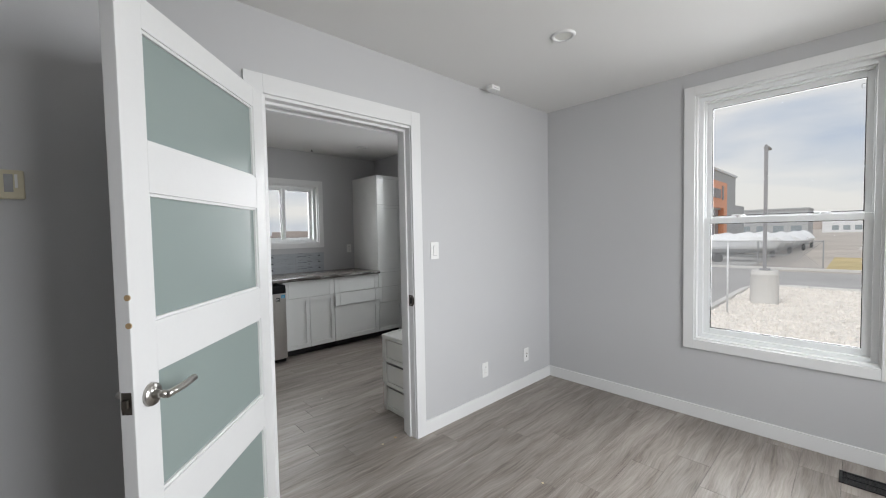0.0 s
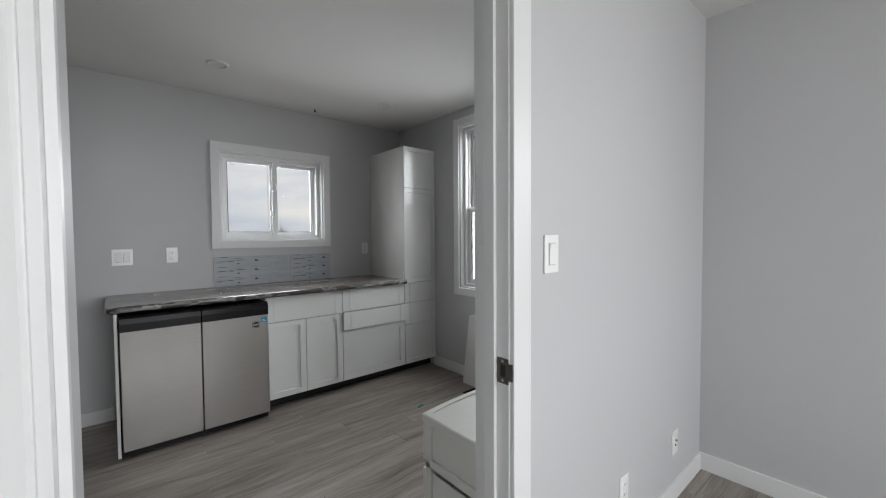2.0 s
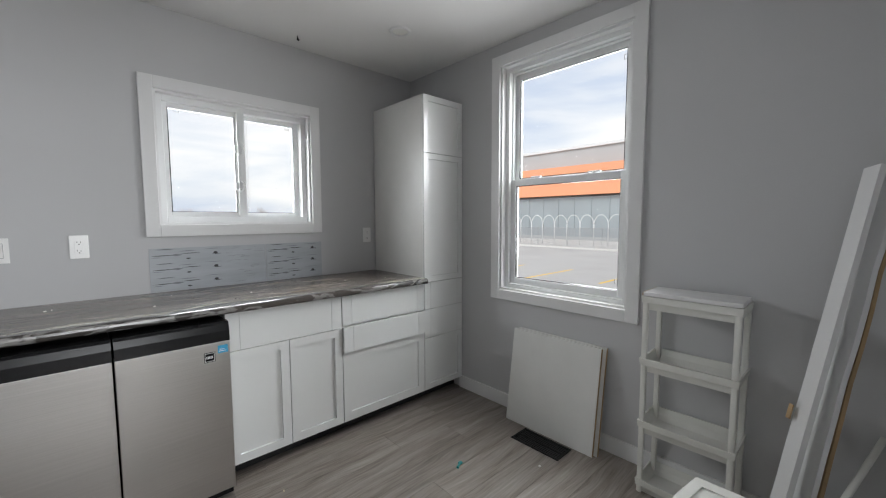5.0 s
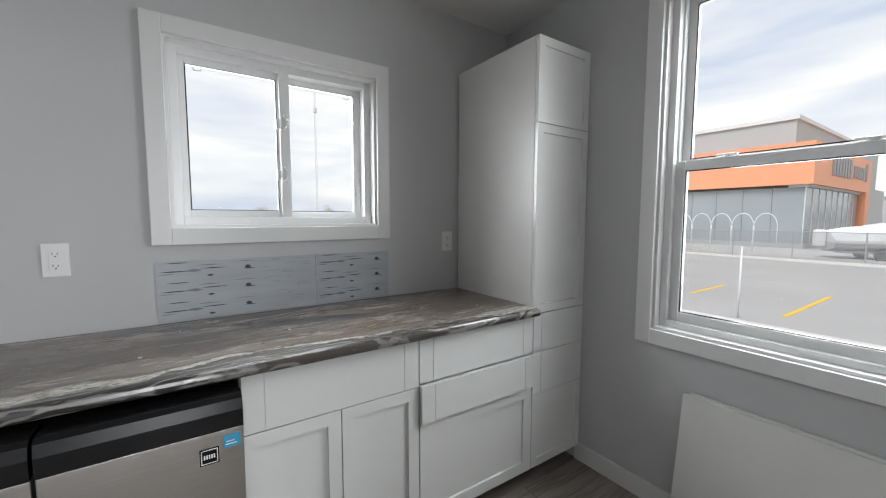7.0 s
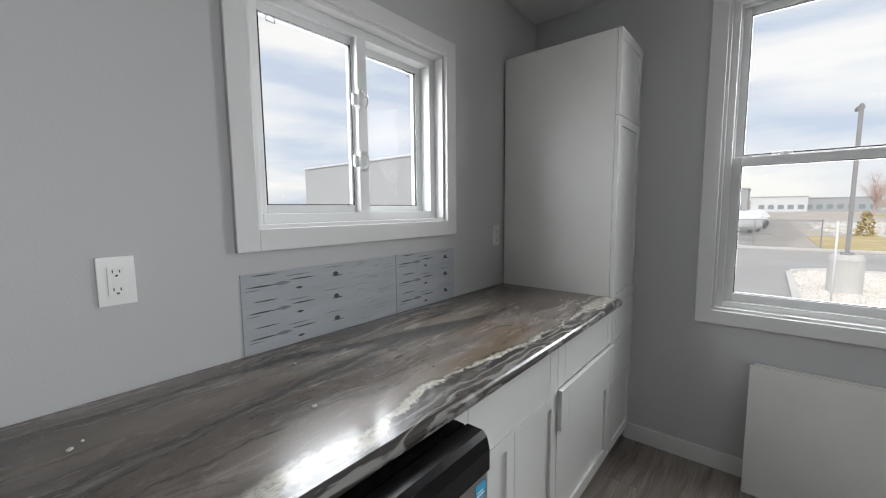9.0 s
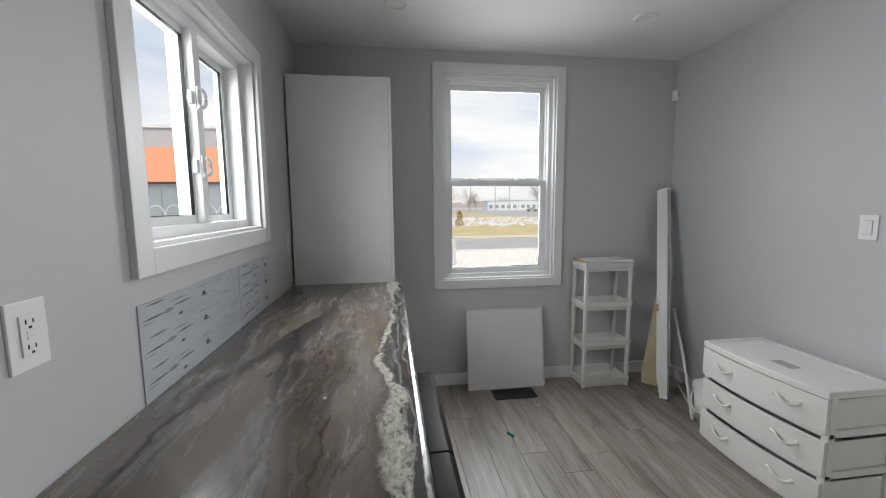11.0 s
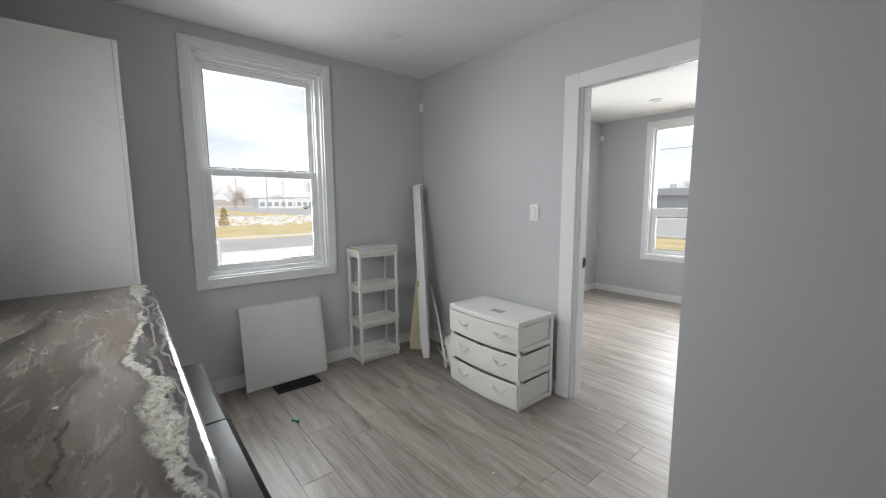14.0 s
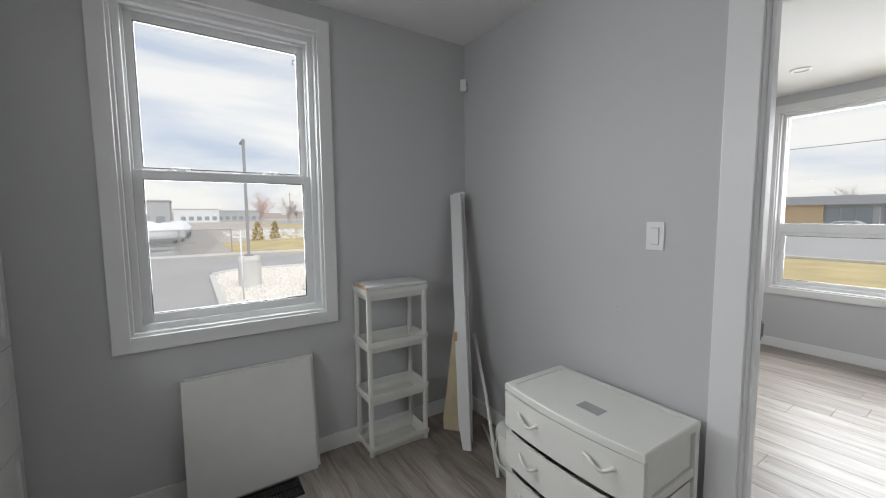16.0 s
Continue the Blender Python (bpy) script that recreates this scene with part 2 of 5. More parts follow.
def double_hung(name, m, w, h, rail, label):
    """A tall window whose lower sash stands nearer to the room than the upper one."""
    win = thing(name, m, label, "window", kind="structure")
    casing(win, w, h, 0.066)
    boxes("window_frame", ring(0.012, 0.012, w - 0.012, h - 0.012, 0.028, 0.04, 0.15), VINYL, win, bevel=0.002)
    boxes("sash_track", [(0.04, 0.072, 0.04, 0.048, 0.10, h - 0.04), (w - 0.048, 0.072, 0.04, w - 0.04, 0.10, h - 0.04), (0.05, 0.072, h - 0.05, w - 0.05, 0.1, h - 0.04)], VINYL, win)
    boxes("upper_sash", ring(0.039, rail - 0.035, w - 0.039, h - 0.039, 0.045, 0.108, 0.138, 0.039), VINYL, win, bevel=0.002)
    pane(win, 0.078, rail + 0.010, w - 0.078, h - 0.084, 0.12)
    low = ring(0.039, 0.039, w - 0.039, rail, 0.041, 0.066, 0.104, 0.039)
    boxes("lower_sash", low, VINYL, win, bevel=0.003)
    pane(win, 0.078, 0.080, w - 0.078, rail - 0.041, 0.084)
    for k, fx in enumerate((0.27, 0.73)):
        bm = bmesh.new()
        tube(bm, (w * fx, 0.087, rail), (w * fx, 0.087, rail + 0.012), 0.019)
        box(bm, w * fx - 0.045, 0.078, rail + 0.006, w * fx + 0.030, 0.098, rail + 0.016, bevel=0.004)
        part("sash_lock", bm, VINYL, win, "small white sash lock")
    for fx in (w - 0.10, ):
        for z in (0.13, h - 0.13):
            boxes("tilt_latch", [(fx, 0.076 if z < 1 else 0.114, z - 0.014, fx + 0.003, 0.080 if z < 1 else 0.118, z + 0.014), (fx, 0.076 if z < 1 else 0.114, z - 0.014, fx + 0.015, 0.080 if z < 1 else 0.118, z - 0.011), (fx, 0.076 if z < 1 else 0.114, z + 0.011, fx + 0.015, 0.080 if z < 1 else 0.118, z + 0.014)], LABELGREY, win, "small grey corner clip")
    return win


def hook(win, x, z, y):
    boxes("corner_clip", [(x, y, z - 0.022, x + 0.003, y + 0.003, z), (x + 0.027, y, z - 0.022, x + 0.03, y + 0.003, z), (x + 0.003, y, z - 0.022, x + 0.027, y + 0.003, z - 0.019)], LABELGREY, win, "small grey corner clip")


double_hung("window_1", pose(XE, W1["u"], W1["z0"], 0, 0, -90), W1["w"], W1["z1"] - W1["z0"], 0.865, "white vinyl double-hung window overlooking a gravel bed")
double_hung("window_2", pose(XE, W2["u"], W2["z0"], 0, 0, -90), W2["w"], W2["z1"] - W2["z0"], 0.742, "white vinyl double-hung window in the kitchen wall")

# sliding window over the counter
w, h = WN["w"], WN["z1"] - WN["z0"]
win3 = thing("window_3", pose(WN["u"], YB, WN["z0"]), "white vinyl sliding window above the counter", "window", kind="structure")
casing(win3, w, h, 0.066)
boxes("window_frame", ring(0.011, 0.011, w - 0.011, h - 0.011, 0.034, 0.05, 0.15), VINYL, win3, bevel=0.002)
boxes("sliding_sash", ring(0.044, 0.044, w / 2 + 0.004, h - 0.044, 0.030, 0.072, 0.100, 0.026), VINYL, win3, bevel=0.003)
boxes("centre_post", [(w / 2 - 0.014, 0.046, 0.046, w / 2 + 0.030, 0.104, h - 0.046)], VINYL, win3, "proud white centre post", bevel=0.003)
boxes("fixed_sash", ring(w / 2 + 0.004, 0.044, w - 0.044, h - 0.044, 0.027, 0.106, 0.138, 0.034), VINYL, win3, bevel=0.002)
pane(win3, 0.070, 0.072, w / 2 - 0.022, h - 0.072, 0.084)
pane(win3, w / 2 + 0.036, 0.070, w - 0.076, h - 0.070, 0.120)
hook(win3, 0.10, h - 0.073, 0.076)
hook(win3, w - 0.13, h - 0.071, 0.115)
for z in (0.24, 0.47):
    bm = bmesh.new()
    box(bm, w / 2 - 0.012, 0.040, z - 0.040, w / 2 + 0.012, 0.0465, z + 0.040, bevel=0.003)
    box(bm, w / 2 - 0.030, 0.052, z - 0.022, w / 2 - 0.012, 0.066, z + 0.022, bevel=0.004)
    latch = part("sash_latch", bm, VINYL, win3, "white curved sash latch")
    bm = bmesh.new()
    sweep(bm, [(w / 2 + 0.016 * math.sin(q) - 0.002, 0.034 - 0.008 * math.sin(q), z + 0.030 * math.cos(q)) for q in (math.pi * 1.25 * k / 12 for k in range(13))], 0.0058, 8)
    part("lever", bm, VINYL, latch, "", True)

# picture window with two sliders below
w, h = WS["w"], WS["z1"] - WS["z0"]
win4 = thing("window_4", pose(WS["u"], YS, WS["z0"], 0, 0, 180), "wide white picture window with two lower sliding panes", "window", kind="structure")
casing(win4, w, h, 0.066)
boxes("window_frame", ring(0.012, 0.012, w - 0.012, h - 0.012, 0.030, 0.05, 0.15), VINYL, win4, bevel=0.002)
boxes("transom", [(0.040, 0.051, 0.545, w - 0.040, 0.149, 0.63)], VINYL, win4, bevel=0.003)
pane(win4, 0.042, 0.63, w - 0.042, h - 0.042, 0.09)
boxes("slider_sash", ring(0.040, 0.040, w / 2 + 0.02, 0.547, 0.036, 0.062, 0.098), VINYL, win4, bevel=0.002)
boxes("slider_sash", ring(w / 2 - 0.02, 0.040, w - 0.040, 0.547, 0.030, 0.104, 0.136), VINYL, win4, bevel=0.002)
pane(win4, 0.076, 0.076, w / 2 - 0.014, 0.511, 0.078)
pane(win4, w / 2 + 0.008, 0.07, w - 0.07, 0.517, 0.118)
bm = bmesh.new()
box(bm, w / 2 - 0.012, 0.052, 0.27, w / 2 + 0.010, 0.063, 0.35, bevel=0.004)
part("sash_latch", bm, VINYL, win4, "small white latch")

# ---- the sky's light: a pane of light slants down and inwards behind each window opening ----
GLOW, TILT = 6.4, radians(33)
for x, y, win_, aim in ((XE + 0.16, W1["u"] - W1["w"] / 2, W1, (-1, 0)), (XE + 0.16, W2["u"] - W2["w"] / 2, W2, (-1, 0)),
                        (WN["u"] + WN["w"] / 2, YB + 0.16, WN, (0, -1)), (WS["u"] - WS["w"] / 2, YS - 0.16, WS, (0, 1))):
    w, h, z = win_["w"] - 0.07, win_["z1"] - win_["z0"] - 0.07, (win_["z0"] + win_["z1"]) / 2
    back = h / 2 * math.tan(TILT)
    eye = Vector((x - aim[0] * back, y - aim[1] * back, z))
    lamp = new("window_light", bpy.data.lights.new("window_light", "AREA"))
    lamp.data.shape, lamp.data.size, lamp.data.size_y = "RECTANGLE", w, h / math.cos(TILT)
    lamp.data.energy, lamp.data.spread = GLOW * math.pi * w * h, radians(150)
    lamp.data.color = (0.955, 0.98, 1.0)
    lamp.matrix_world = look(eye, eye + Vector((aim[0], aim[1], -math.tan(TILT))))

# ---- doorway trim, baseboards ----
boxes("door_jamb", [(DX0, YD + 0.001, 0, DX0 + 0.02, YK - 0.001, DZ), (DX1 - 0.02, YD + 0.001, 0, DX1, YK - 0.001, DZ), (DX0 + 0.02, YD + 0.001, DZ - 0.02, DX1 - 0.02, YK - 0.001, DZ),
                    (DX1 - 0.032, YD + 0.045, 0, DX1 - 0.02, YD + 0.085, DZ - 0.02), (DX0 + 0.02, YD + 0.045, 0, DX0 + 0.034, YD + 0.085, DZ - 0.02), (DX0 + 0.034, YD + 0.045, DZ - 0.034, DX1 - 0.032, YD + 0.085, DZ - 0.02)], TRIM, bevel=0.0015)
tagged(bpy.data.objects["door_jamb"], "white painted door jamb with stop strips", "door frame", kind="structure")


def trim(name, dims, label, bevel=0.003):
    return tagged(boxes(name, dims, TRIM, None, bevel=bevel), label, "trim", kind="structure")


C = 0.082
trim("trim_doorway", [(DX1 - 0.016, YD - 0.014, 0, DX1 + C - 0.022, YD, DZ + C + 0.006), (DX0 - C, YD - 0.014, 0, DX0 + 0.006, YD, DZ + C + 0.006), (DX0 + 0.006, YD - 0.014, DZ - 0.004, DX1 - 0.016, YD, DZ + C + 0.006)], "flat white casing round the inner doorway")
trim("trim_doorway", [(DX1 - 0.016, YK, 0, DX1 + C + 0.002, YK + 0.017, DZ + 0.048), (DX0 + 0.002, YK, DZ - 0.04, DX1 - 0.016, YK + 0.017, DZ + 0.048)], "flat white casing round the doorway on the kitchen side")
trim("trim_outer_door", [(EX1, YB - 0.017, 0, EX1 + 0.07, YB, EZ + 0.075), (EX0 - 0.07, YB - 0.017, 0, EX0, YB, EZ + 0.075), (EX0, YB - 0.017, EZ, EX1, YB, EZ + 0.075)], "flat white casing round the outer door")
BB, BT = 0.092, 0.013
trim("baseboard", [(DX1 + C - 0.022, YD - BT, 0, XE - BT, YD, BB), (XE - BT, YS, 0, XE, YD, BB), (XW, YS, 0, XE - BT, YS + BT, BB), (XW + BT, YD - BT, 0, DX0 - C, YD, BB), (XW, YS + BT, 0, XW + BT, YD, BB)], "low white baseboard in the front room", 0.002)
trim("baseboard", [(DX1 + C + 0.002, YK, 0, XE - BT, YK + BT, BB), (XE - BT, YK, 0, XE, YB - 0.6, BB), (EX1 + 0.07, YB - BT, 0, 1.01, YB, BB), (PX, YK + BT, 0, PX + BT, PY, BB), (XW, PY, 0, PX, PY + BT, BB)], "low white baseboard in the kitchen", 0.002)
strike = thing("strike_plate", pose(DX1 - 0.02, YD, 0.920), "worn metal strike plate on the white jamb", "strike plate")
boxes("plate", ring(0.002, -0.036, 0.042, 0.036, 0.019, -0.0022, 0.0005, 0.010), BRASSY, strike, bevel=0.0006)
boxes("latch_hole", [(0.012, -0.0006, -0.017, 0.032, 0.0006, 0.017)], BLACK, strike, "dark latch hole")
boxes("lip", [(-0.012, -0.0026, -0.024, 0.002, 0.0005, 0.024)], BRASSY, strike, bevel=0.0008)
for z in (-0.027, 0.027):
    bm = bmesh.new()
    tube(bm, (0.022, -0.0022, z), (0.022, -0.0032, z), 0.0045, 0.0035, 12)
    part("screw", bm, CHROME, strike)
strike.rotation_euler = (0, 0, radians(90))
strike.scale = (1, -1, 1)

# ---- inner door, standing open into the front room ----
LEAF, LH, LT = 0.868, 2.03, 0.038
door = thing("door_1", pose(DX0 - 0.028, YD + 0.014, 0.012, 0, 0, -131.5), "white inner door with four frosted glass panels, standing open", "door", kind="structure")
ST = 0.095
lites = [(0.105, 0.455), (0.600, 0.968), (1.108, 1.478), (1.620, 1.985 - 0.045)]
rails = [(0, lites[0][0])] + [(a[1], b[0]) for a, b in zip(lites, lites[1:])] + [(lites[-1][1], LH)]
boxes("stile", [(0, 0, 0, ST, LT, LH)], TRIM, door, bevel=0.0025)
boxes("stile", [(LEAF - ST, 0, 0, LEAF, LT, LH)], TRIM, door, bevel=0.0025)
for a, b in rails:
    boxes("rail", [(ST, 0.0005, a, LEAF - ST, LT - 0.0005, b)], TRIM, door, bevel=0.0015)
for a, b in lites:
    boxes("frosted_pane", [(ST, LT / 2 - 0.004, a, LEAF - ST, LT / 2 + 0.004, b)], FROST, door, "pale green frosted glass panel")
    bm = bmesh.new()
    for d in ring(ST, a, LEAF - ST, b, 0.010, 0.006, LT - 0.006):
        box(bm, *d, bevel=0.0015)
    part("glazing_bead", bm, TRIM, door)
HZ = 0.905
for side, y0 in ((-1, 0.0), (1, LT)):
    bm = bmesh.new()
    tube(bm, (LEAF - 0.062, y0, HZ), (LEAF - 0.062, y0 + side * 0.010, HZ), 0.033, 0.031, 28)
    tube(bm, (LEAF - 0.062, y0 + side * 0.010, HZ), (LEAF - 0.062, y0 + side * 0.047, HZ), 0.012, 0.011)
    sweep(bm, [(LEAF - 0.058, y0 + side * 0.047, HZ), (LEAF - 0.09, y0 + side * 0.050, HZ), (LEAF - 0.13, y0 + side * 0.052, HZ + 0.001), (LEAF - 0.182, y0 + side * 0.049, HZ + 0.004)], 0.0105, 12)
    part("lever_handle", bm, CHROME, door, "brushed nickel lever handle", True)
bm = bmesh.new()
box(bm, LEAF - 0.001, 0.006, HZ - 0.03, LEAF + 0.0015, LT - 0.006, HZ + 0.03)
box(bm, LEAF, 0.011, HZ - 0.012, LEAF + 0.011, LT - 0.011, HZ + 0.012, bevel=0.003)
part("latch", bm, BRASSY, door, "worn metal latch plate")
for z in (1.115, 1.19):
    bm = bmesh.new()
    tube(bm, (LEAF - 0.002, LT - 0.004, z), (LEAF + 0.0012, LT - 0.004, z), 0.008)
    part("bare_chip", bm, BARE, door, "chipped spot of bare wood")

# ---- outer door ----
odoor = thing("door_2", pose(EX0, YB + 0.03, 0.008), "closed white steel outer door with deadbolt and knob", "door", kind="structure")
boxes("leaf", [(0.004, 0, 0, EX1 - EX0 - 0.004, 0.045, EZ - 0.012)], TRIM, odoor, bevel=0.002)
for z, r in ((1.018, 0.031), (0.872, 0.028), (0.657, 0.013)):
    bm = bmesh.new()
    x = EX1 - EX0 - 0.075
    tube(bm, (x, 0, z), (x, -0.009, z), r, r * 0.94, 24)
    if r > 0.02:
        tube(bm, (x, -0.009, z), (x, -0.034, z), r * 0.4, r * 0.4)
        tube(bm, (x, -0.034, z), (x, -0.058, z), r * 0.80, r * 0.86, 20)
    part("deadbolt" if z > 1 else "knob", bm, CHROME, odoor, "brushed nickel door hardware", True)
boxes("sweep_strip", [(0.004, -0.004, -0.006, EX1 - EX0 - 0.004, 0.0, 0.03)], DARK, odoor)
boxes("door_jamb", [(EX0, YB + 0.001, 0, EX0 + 0.004, YB + OUT, EZ), (EX1 - 0.004, YB + 0.001, 0, EX1, YB + OUT, EZ), (EX0 + 0.004, YB + 0.001, EZ - 0.012, EX1 - 0.004, YB + OUT, EZ)], TRIM)
tagged(bpy.data.objects["door_jamb.001"], "white jamb of the outer door", "door frame", kind="structure")


# ---- kitchen run ----
FY = 4.526          # front plane of the cabinet doors
FT = 0.019


def shaker(name, parent, x0, z0, x1, z1, s=0.062, label="", y=FY, groove=False):
    """A door or drawer front: a flat frame round a recessed panel, or a slab with two upright grooves."""
    bm = bmesh.new()
    if groove:
        g, d = 0.0014, 0.003
        line = [(x0, y + FT), (x0, y + 0.0008), (x0 + 0.0008, y)]
        for gx in (x0 + s, x1 - s):
            line += [(gx - g, y), (gx - g * 0.6, y + d), (gx + g * 0.6, y + d), (gx + g, y)]
        line += [(x1 - 0.0008, y), (x1, y + 0.0008), (x1, y + FT)]
        prism(bm, line, z0, z1)
    else:
        box(bm, x0, y, z0, x1, y + FT, z1, bevel=0.0012)
        face = min(bm.faces, key=lambda f: (round(f.calc_center_median().y, 5), -f.calc_area()))
        bmesh.ops.inset_region(bm, faces=[face], thickness=s)
        bmesh.ops.inset_region(bm, faces=[face], thickness=0.0012, depth=-0.010)
    return part(name, bm, CAB, parent, label)


G = 0.0016
sink = thing("base_cabinet", pose(0, 0, 0), "white lacquered base cabinet with two shaker doors", "cabinet")
boxes("body", [(1.863, FY + FT + 0.001, 0.085, 2.474, YB - 0.006, 0.853)], CABSIDE, sink)
shaker("false_front", sink, 1.863 + G, 0.662, 2.474 - G, 0.852, groove=True)
shaker("door", sink, 1.863 + G, 0.085, 2.166 - G, 0.658)
shaker("door", sink, 2.166 + G, 0.085, 2.474 - G, 0.658)
boxes("plinth", [(1.87, FY + 0.09, 0.001, 2.472, FY + 0.105, 0.084)], BLACK, sink, "recessed dark plinth")
drw = thing("base_cabinet", pose(0, 0, 0), "white lacquered base cabinet with three drawers, one ajar", "cabinet")
boxes("body", [(2.476, FY + FT + 0.001, 0.085, 3.103, YB - 0.006, 0.853)], CABSIDE, drw)
shaker("drawer_front", drw, 2.476 + G, 0.672, 3.103 - G, 0.852, groove=True)
o = shaker("drawer_front", drw, 2.476 + G, 0.512, 3.103 - G, 0.664, y=FY - 0.017, groove=True, label="drawer front hanging slightly askew")
shaker("drawer_front", drw, 2.476 + G, 0.085, 3.103 - G, 0.506, s=0.072)
boxes("plinth", [(2.474, FY + 0.09, 0.001, 3.103, FY + 0.105, 0.084)], BLACK, drw, "recessed dark plinth")
tall = thing("tall_cabinet", pose(0, 0, 0), "tall narrow white pantry cabinet with glossy doors", "cabinet")
TX0, TX1 = 3.106, XE - 0.003
boxes("body", [(TX0, FY + FT + 0.001, 0.085, TX1, YB - 0.012, 2.135)], CABSIDE, tall, bevel=0.001)
for z0, z1, kind in ((0.085, 0.458, 0), (0.461, 0.664, 1), (0.667, 0.855, 1), (0.858, 1.748, 0), (1.751, 2.135, 0)):
    shaker("drawer_front" if kind else "door", tall, TX0 + G, z0, TX1 - G, z1, s=0.055, groove=bool(kind))
boxes("plinth", [(TX0 + 0.002, FY + 0.09, 0.001, TX1, FY + 0.105, 0.084)], BLACK, tall, "recessed dark plinth")
tagged(boxes("end_panel", [(1.022, FY - 0.055, 0.001, 1.038, YB - 0.006, 0.853)], CABSIDE, None, bevel=0.001), "thin white panel closing the counter's end", "panel")


def nodes_of(m):
    m.use_nodes = True
    n, l = m.node_tree.nodes, m.node_tree.links
    return n, l, n["Principled BSDF"]


def ramp(n, stops):
    r = n.new("ShaderNodeValToRGB")
    e = r.color_ramp.elements
    while len(e) < len(stops):
        e.new(0.5)
    for el, (p, c) in zip(e, stops):
        el.position, el.color = p, (*c, 1) if len(c) == 3 else c
    return r


def calc(n, l, op, a, b=None, c=None):
    q = n.new("ShaderNodeMath")
    q.operation = op
    for i, v in enumerate((a, b, c)):
        if v is None:
            continue
        if isinstance(v, (int, float)):
            q.inputs[i].default_value = v
        else:
            l.new(v, q.inputs[i])
    return q.outputs[0]


def blend(n, l, fac, a, b):
    q = n.new("ShaderNodeMix")
    q.data_type = "RGBA"
    for i, v in ((0, fac), (6, a), (7, b)):
        if isinstance(v, tuple):
            q.inputs[i].default_value = (*v, 1)
        elif isinstance(v, (int, float)):
            q.inputs[i].default_value = v
        else:
            l.new(v, q.inputs[i])
    return q.outputs[2]


def tex(n, l, kind, vec, **values):
    t = n.new("ShaderNodeTex" + kind)
    if vec is not None:
        l.new(vec, t.inputs["Vector"])
    setv(t, {k.replace("_", " "): v for k, v in values.items()})
    return t


def mapped(n, l, src, scale, loc=(0, 0, 0)):
    mp = n.new("ShaderNodeMapping")
    setv(mp, {"Scale": scale, "Location": loc})
    l.new(src, mp.inputs["Vector"])
    return mp.outputs["Vector"]


def stone_top():
    """Laminate printed like stone: broad brown-grey drifts, wandering dark veins with pale cores, and a broken crust of cream quartz near the front."""
    m = bpy.data.materials.new("stone_print_laminate")
    n, l, b = nodes_of(m)
    co = n.new("ShaderNodeTexCoord").outputs["Object"]
    warp = tex(n, l, "Noise", mapped(n, l, co, (0.9, 1.5, 1)), Scale=1.9, Detail=3.0, Roughness=0.5)
    off = n.new("ShaderNodeVectorMath")
    off.operation = "MULTIPLY_ADD"
    l.new(warp.outputs["Color"], off.inputs[0])
    off.inputs[1].default_value = (0.45, 0.20, 0)
    l.new(co, off.inputs[2])
    flow = off.outputs[0]
    drift = tex(n, l, "Noise", mapped(n, l, flow, (0.55, 2.6, 1)), Scale=1.9, Detail=5.0, Roughness=0.52)
    base = ramp(n, [(0.30, (0.062, 0.050, 0.041)), (0.43, (0.120, 0.093, 0.074)), (0.50, (0.182, 0.153, 0.130)), (0.57, (0.250, 0.219, 0.196)), (0.68, (0.165, 0.126, 0.090))])
    l.new(drift.outputs["Fac"], base.inputs[0])
    fine = tex(n, l, "Noise", mapped(n, l, flow, (1.6, 9, 1)), Scale=3.0, Detail=7.0, Roughness=0.66)
    fr = ramp(n, [(0.3, (0.80, 0.78, 0.76)), (0.7, (1.14, 1.14, 1.14))])
    l.new(fine.outputs["Fac"], fr.inputs[0])
    speck = tex(n, l, "Noise", co, Scale=190.0, Detail=2.0)
    sp = ramp(n, [(0.35, (0.88, 0.88, 0.88)), (0.65, (1.08, 1.08, 1.08))])
    l.new(speck.outputs["Fac"], sp.inputs[0])
    color = base.outputs[0]
    for layer in (fr, sp):
        mul = n.new("ShaderNodeMix")
        mul.data_type, mul.blend_type = "RGBA", "MULTIPLY"
        mul.inputs[0].default_value = 1
        l.new(color, mul.inputs[6])
        l.new(layer.outputs[0], mul.inputs[7])
        color = mul.outputs[2]

    def lines(scale, at, width, strength, shade, loc):
        nonlocal color
        t = tex(n, l, "Noise", mapped(n, l, flow, scale, loc), Scale=1.3, Detail=6.0, Roughness=0.5)
        d = calc(n, l, "ABSOLUTE", calc(n, l, "SUBTRACT", t.outputs["Fac"], at))
        r = ramp(n, [(0.0, (1, 1, 1)), (width, (0, 0, 0))])
        l.new(d, r.inputs[0])
        gate = tex(n, l, "Noise", mapped(n, l, co, (1.1, 2.2, 1), loc), Scale=1.9, Detail=2.0)
        g = ramp(n, [(0.46, (0, 0, 0)), (0.58, (1, 1, 1))])
        l.new(gate.outputs["Fac"], g.inputs[0])
        color = blend(n, l, calc(n, l, "MULTIPLY", calc(n, l, "MULTIPLY", r.outputs[0], g.outputs[0]), strength), color, shade)

    lines((0.7, 3.4, 1), 0.50, 0.040, 0.55, (0.060, 0.052, 0.047), (3.1, 1.7, 0))
    lines((0.7, 3.6, 1), 0.55, 0.010, 0.75, (0.034, 0.030, 0.028), (3.1, 1.7, 0))
    lines((0.9, 4.4, 1), 0.52, 0.007, 0.65, (0.040, 0.035, 0.033), (7.7, 4.2, 0))
    lines((0.7, 3.4, 1), 0.45, 0.005, 0.30, (0.32, 0.29, 0.25), (3.1, 1.7, 0))

    # wandering lines: each runs along x on a drawn course and is frayed by noise
    sep = n.new("ShaderNodeSeparateXYZ")
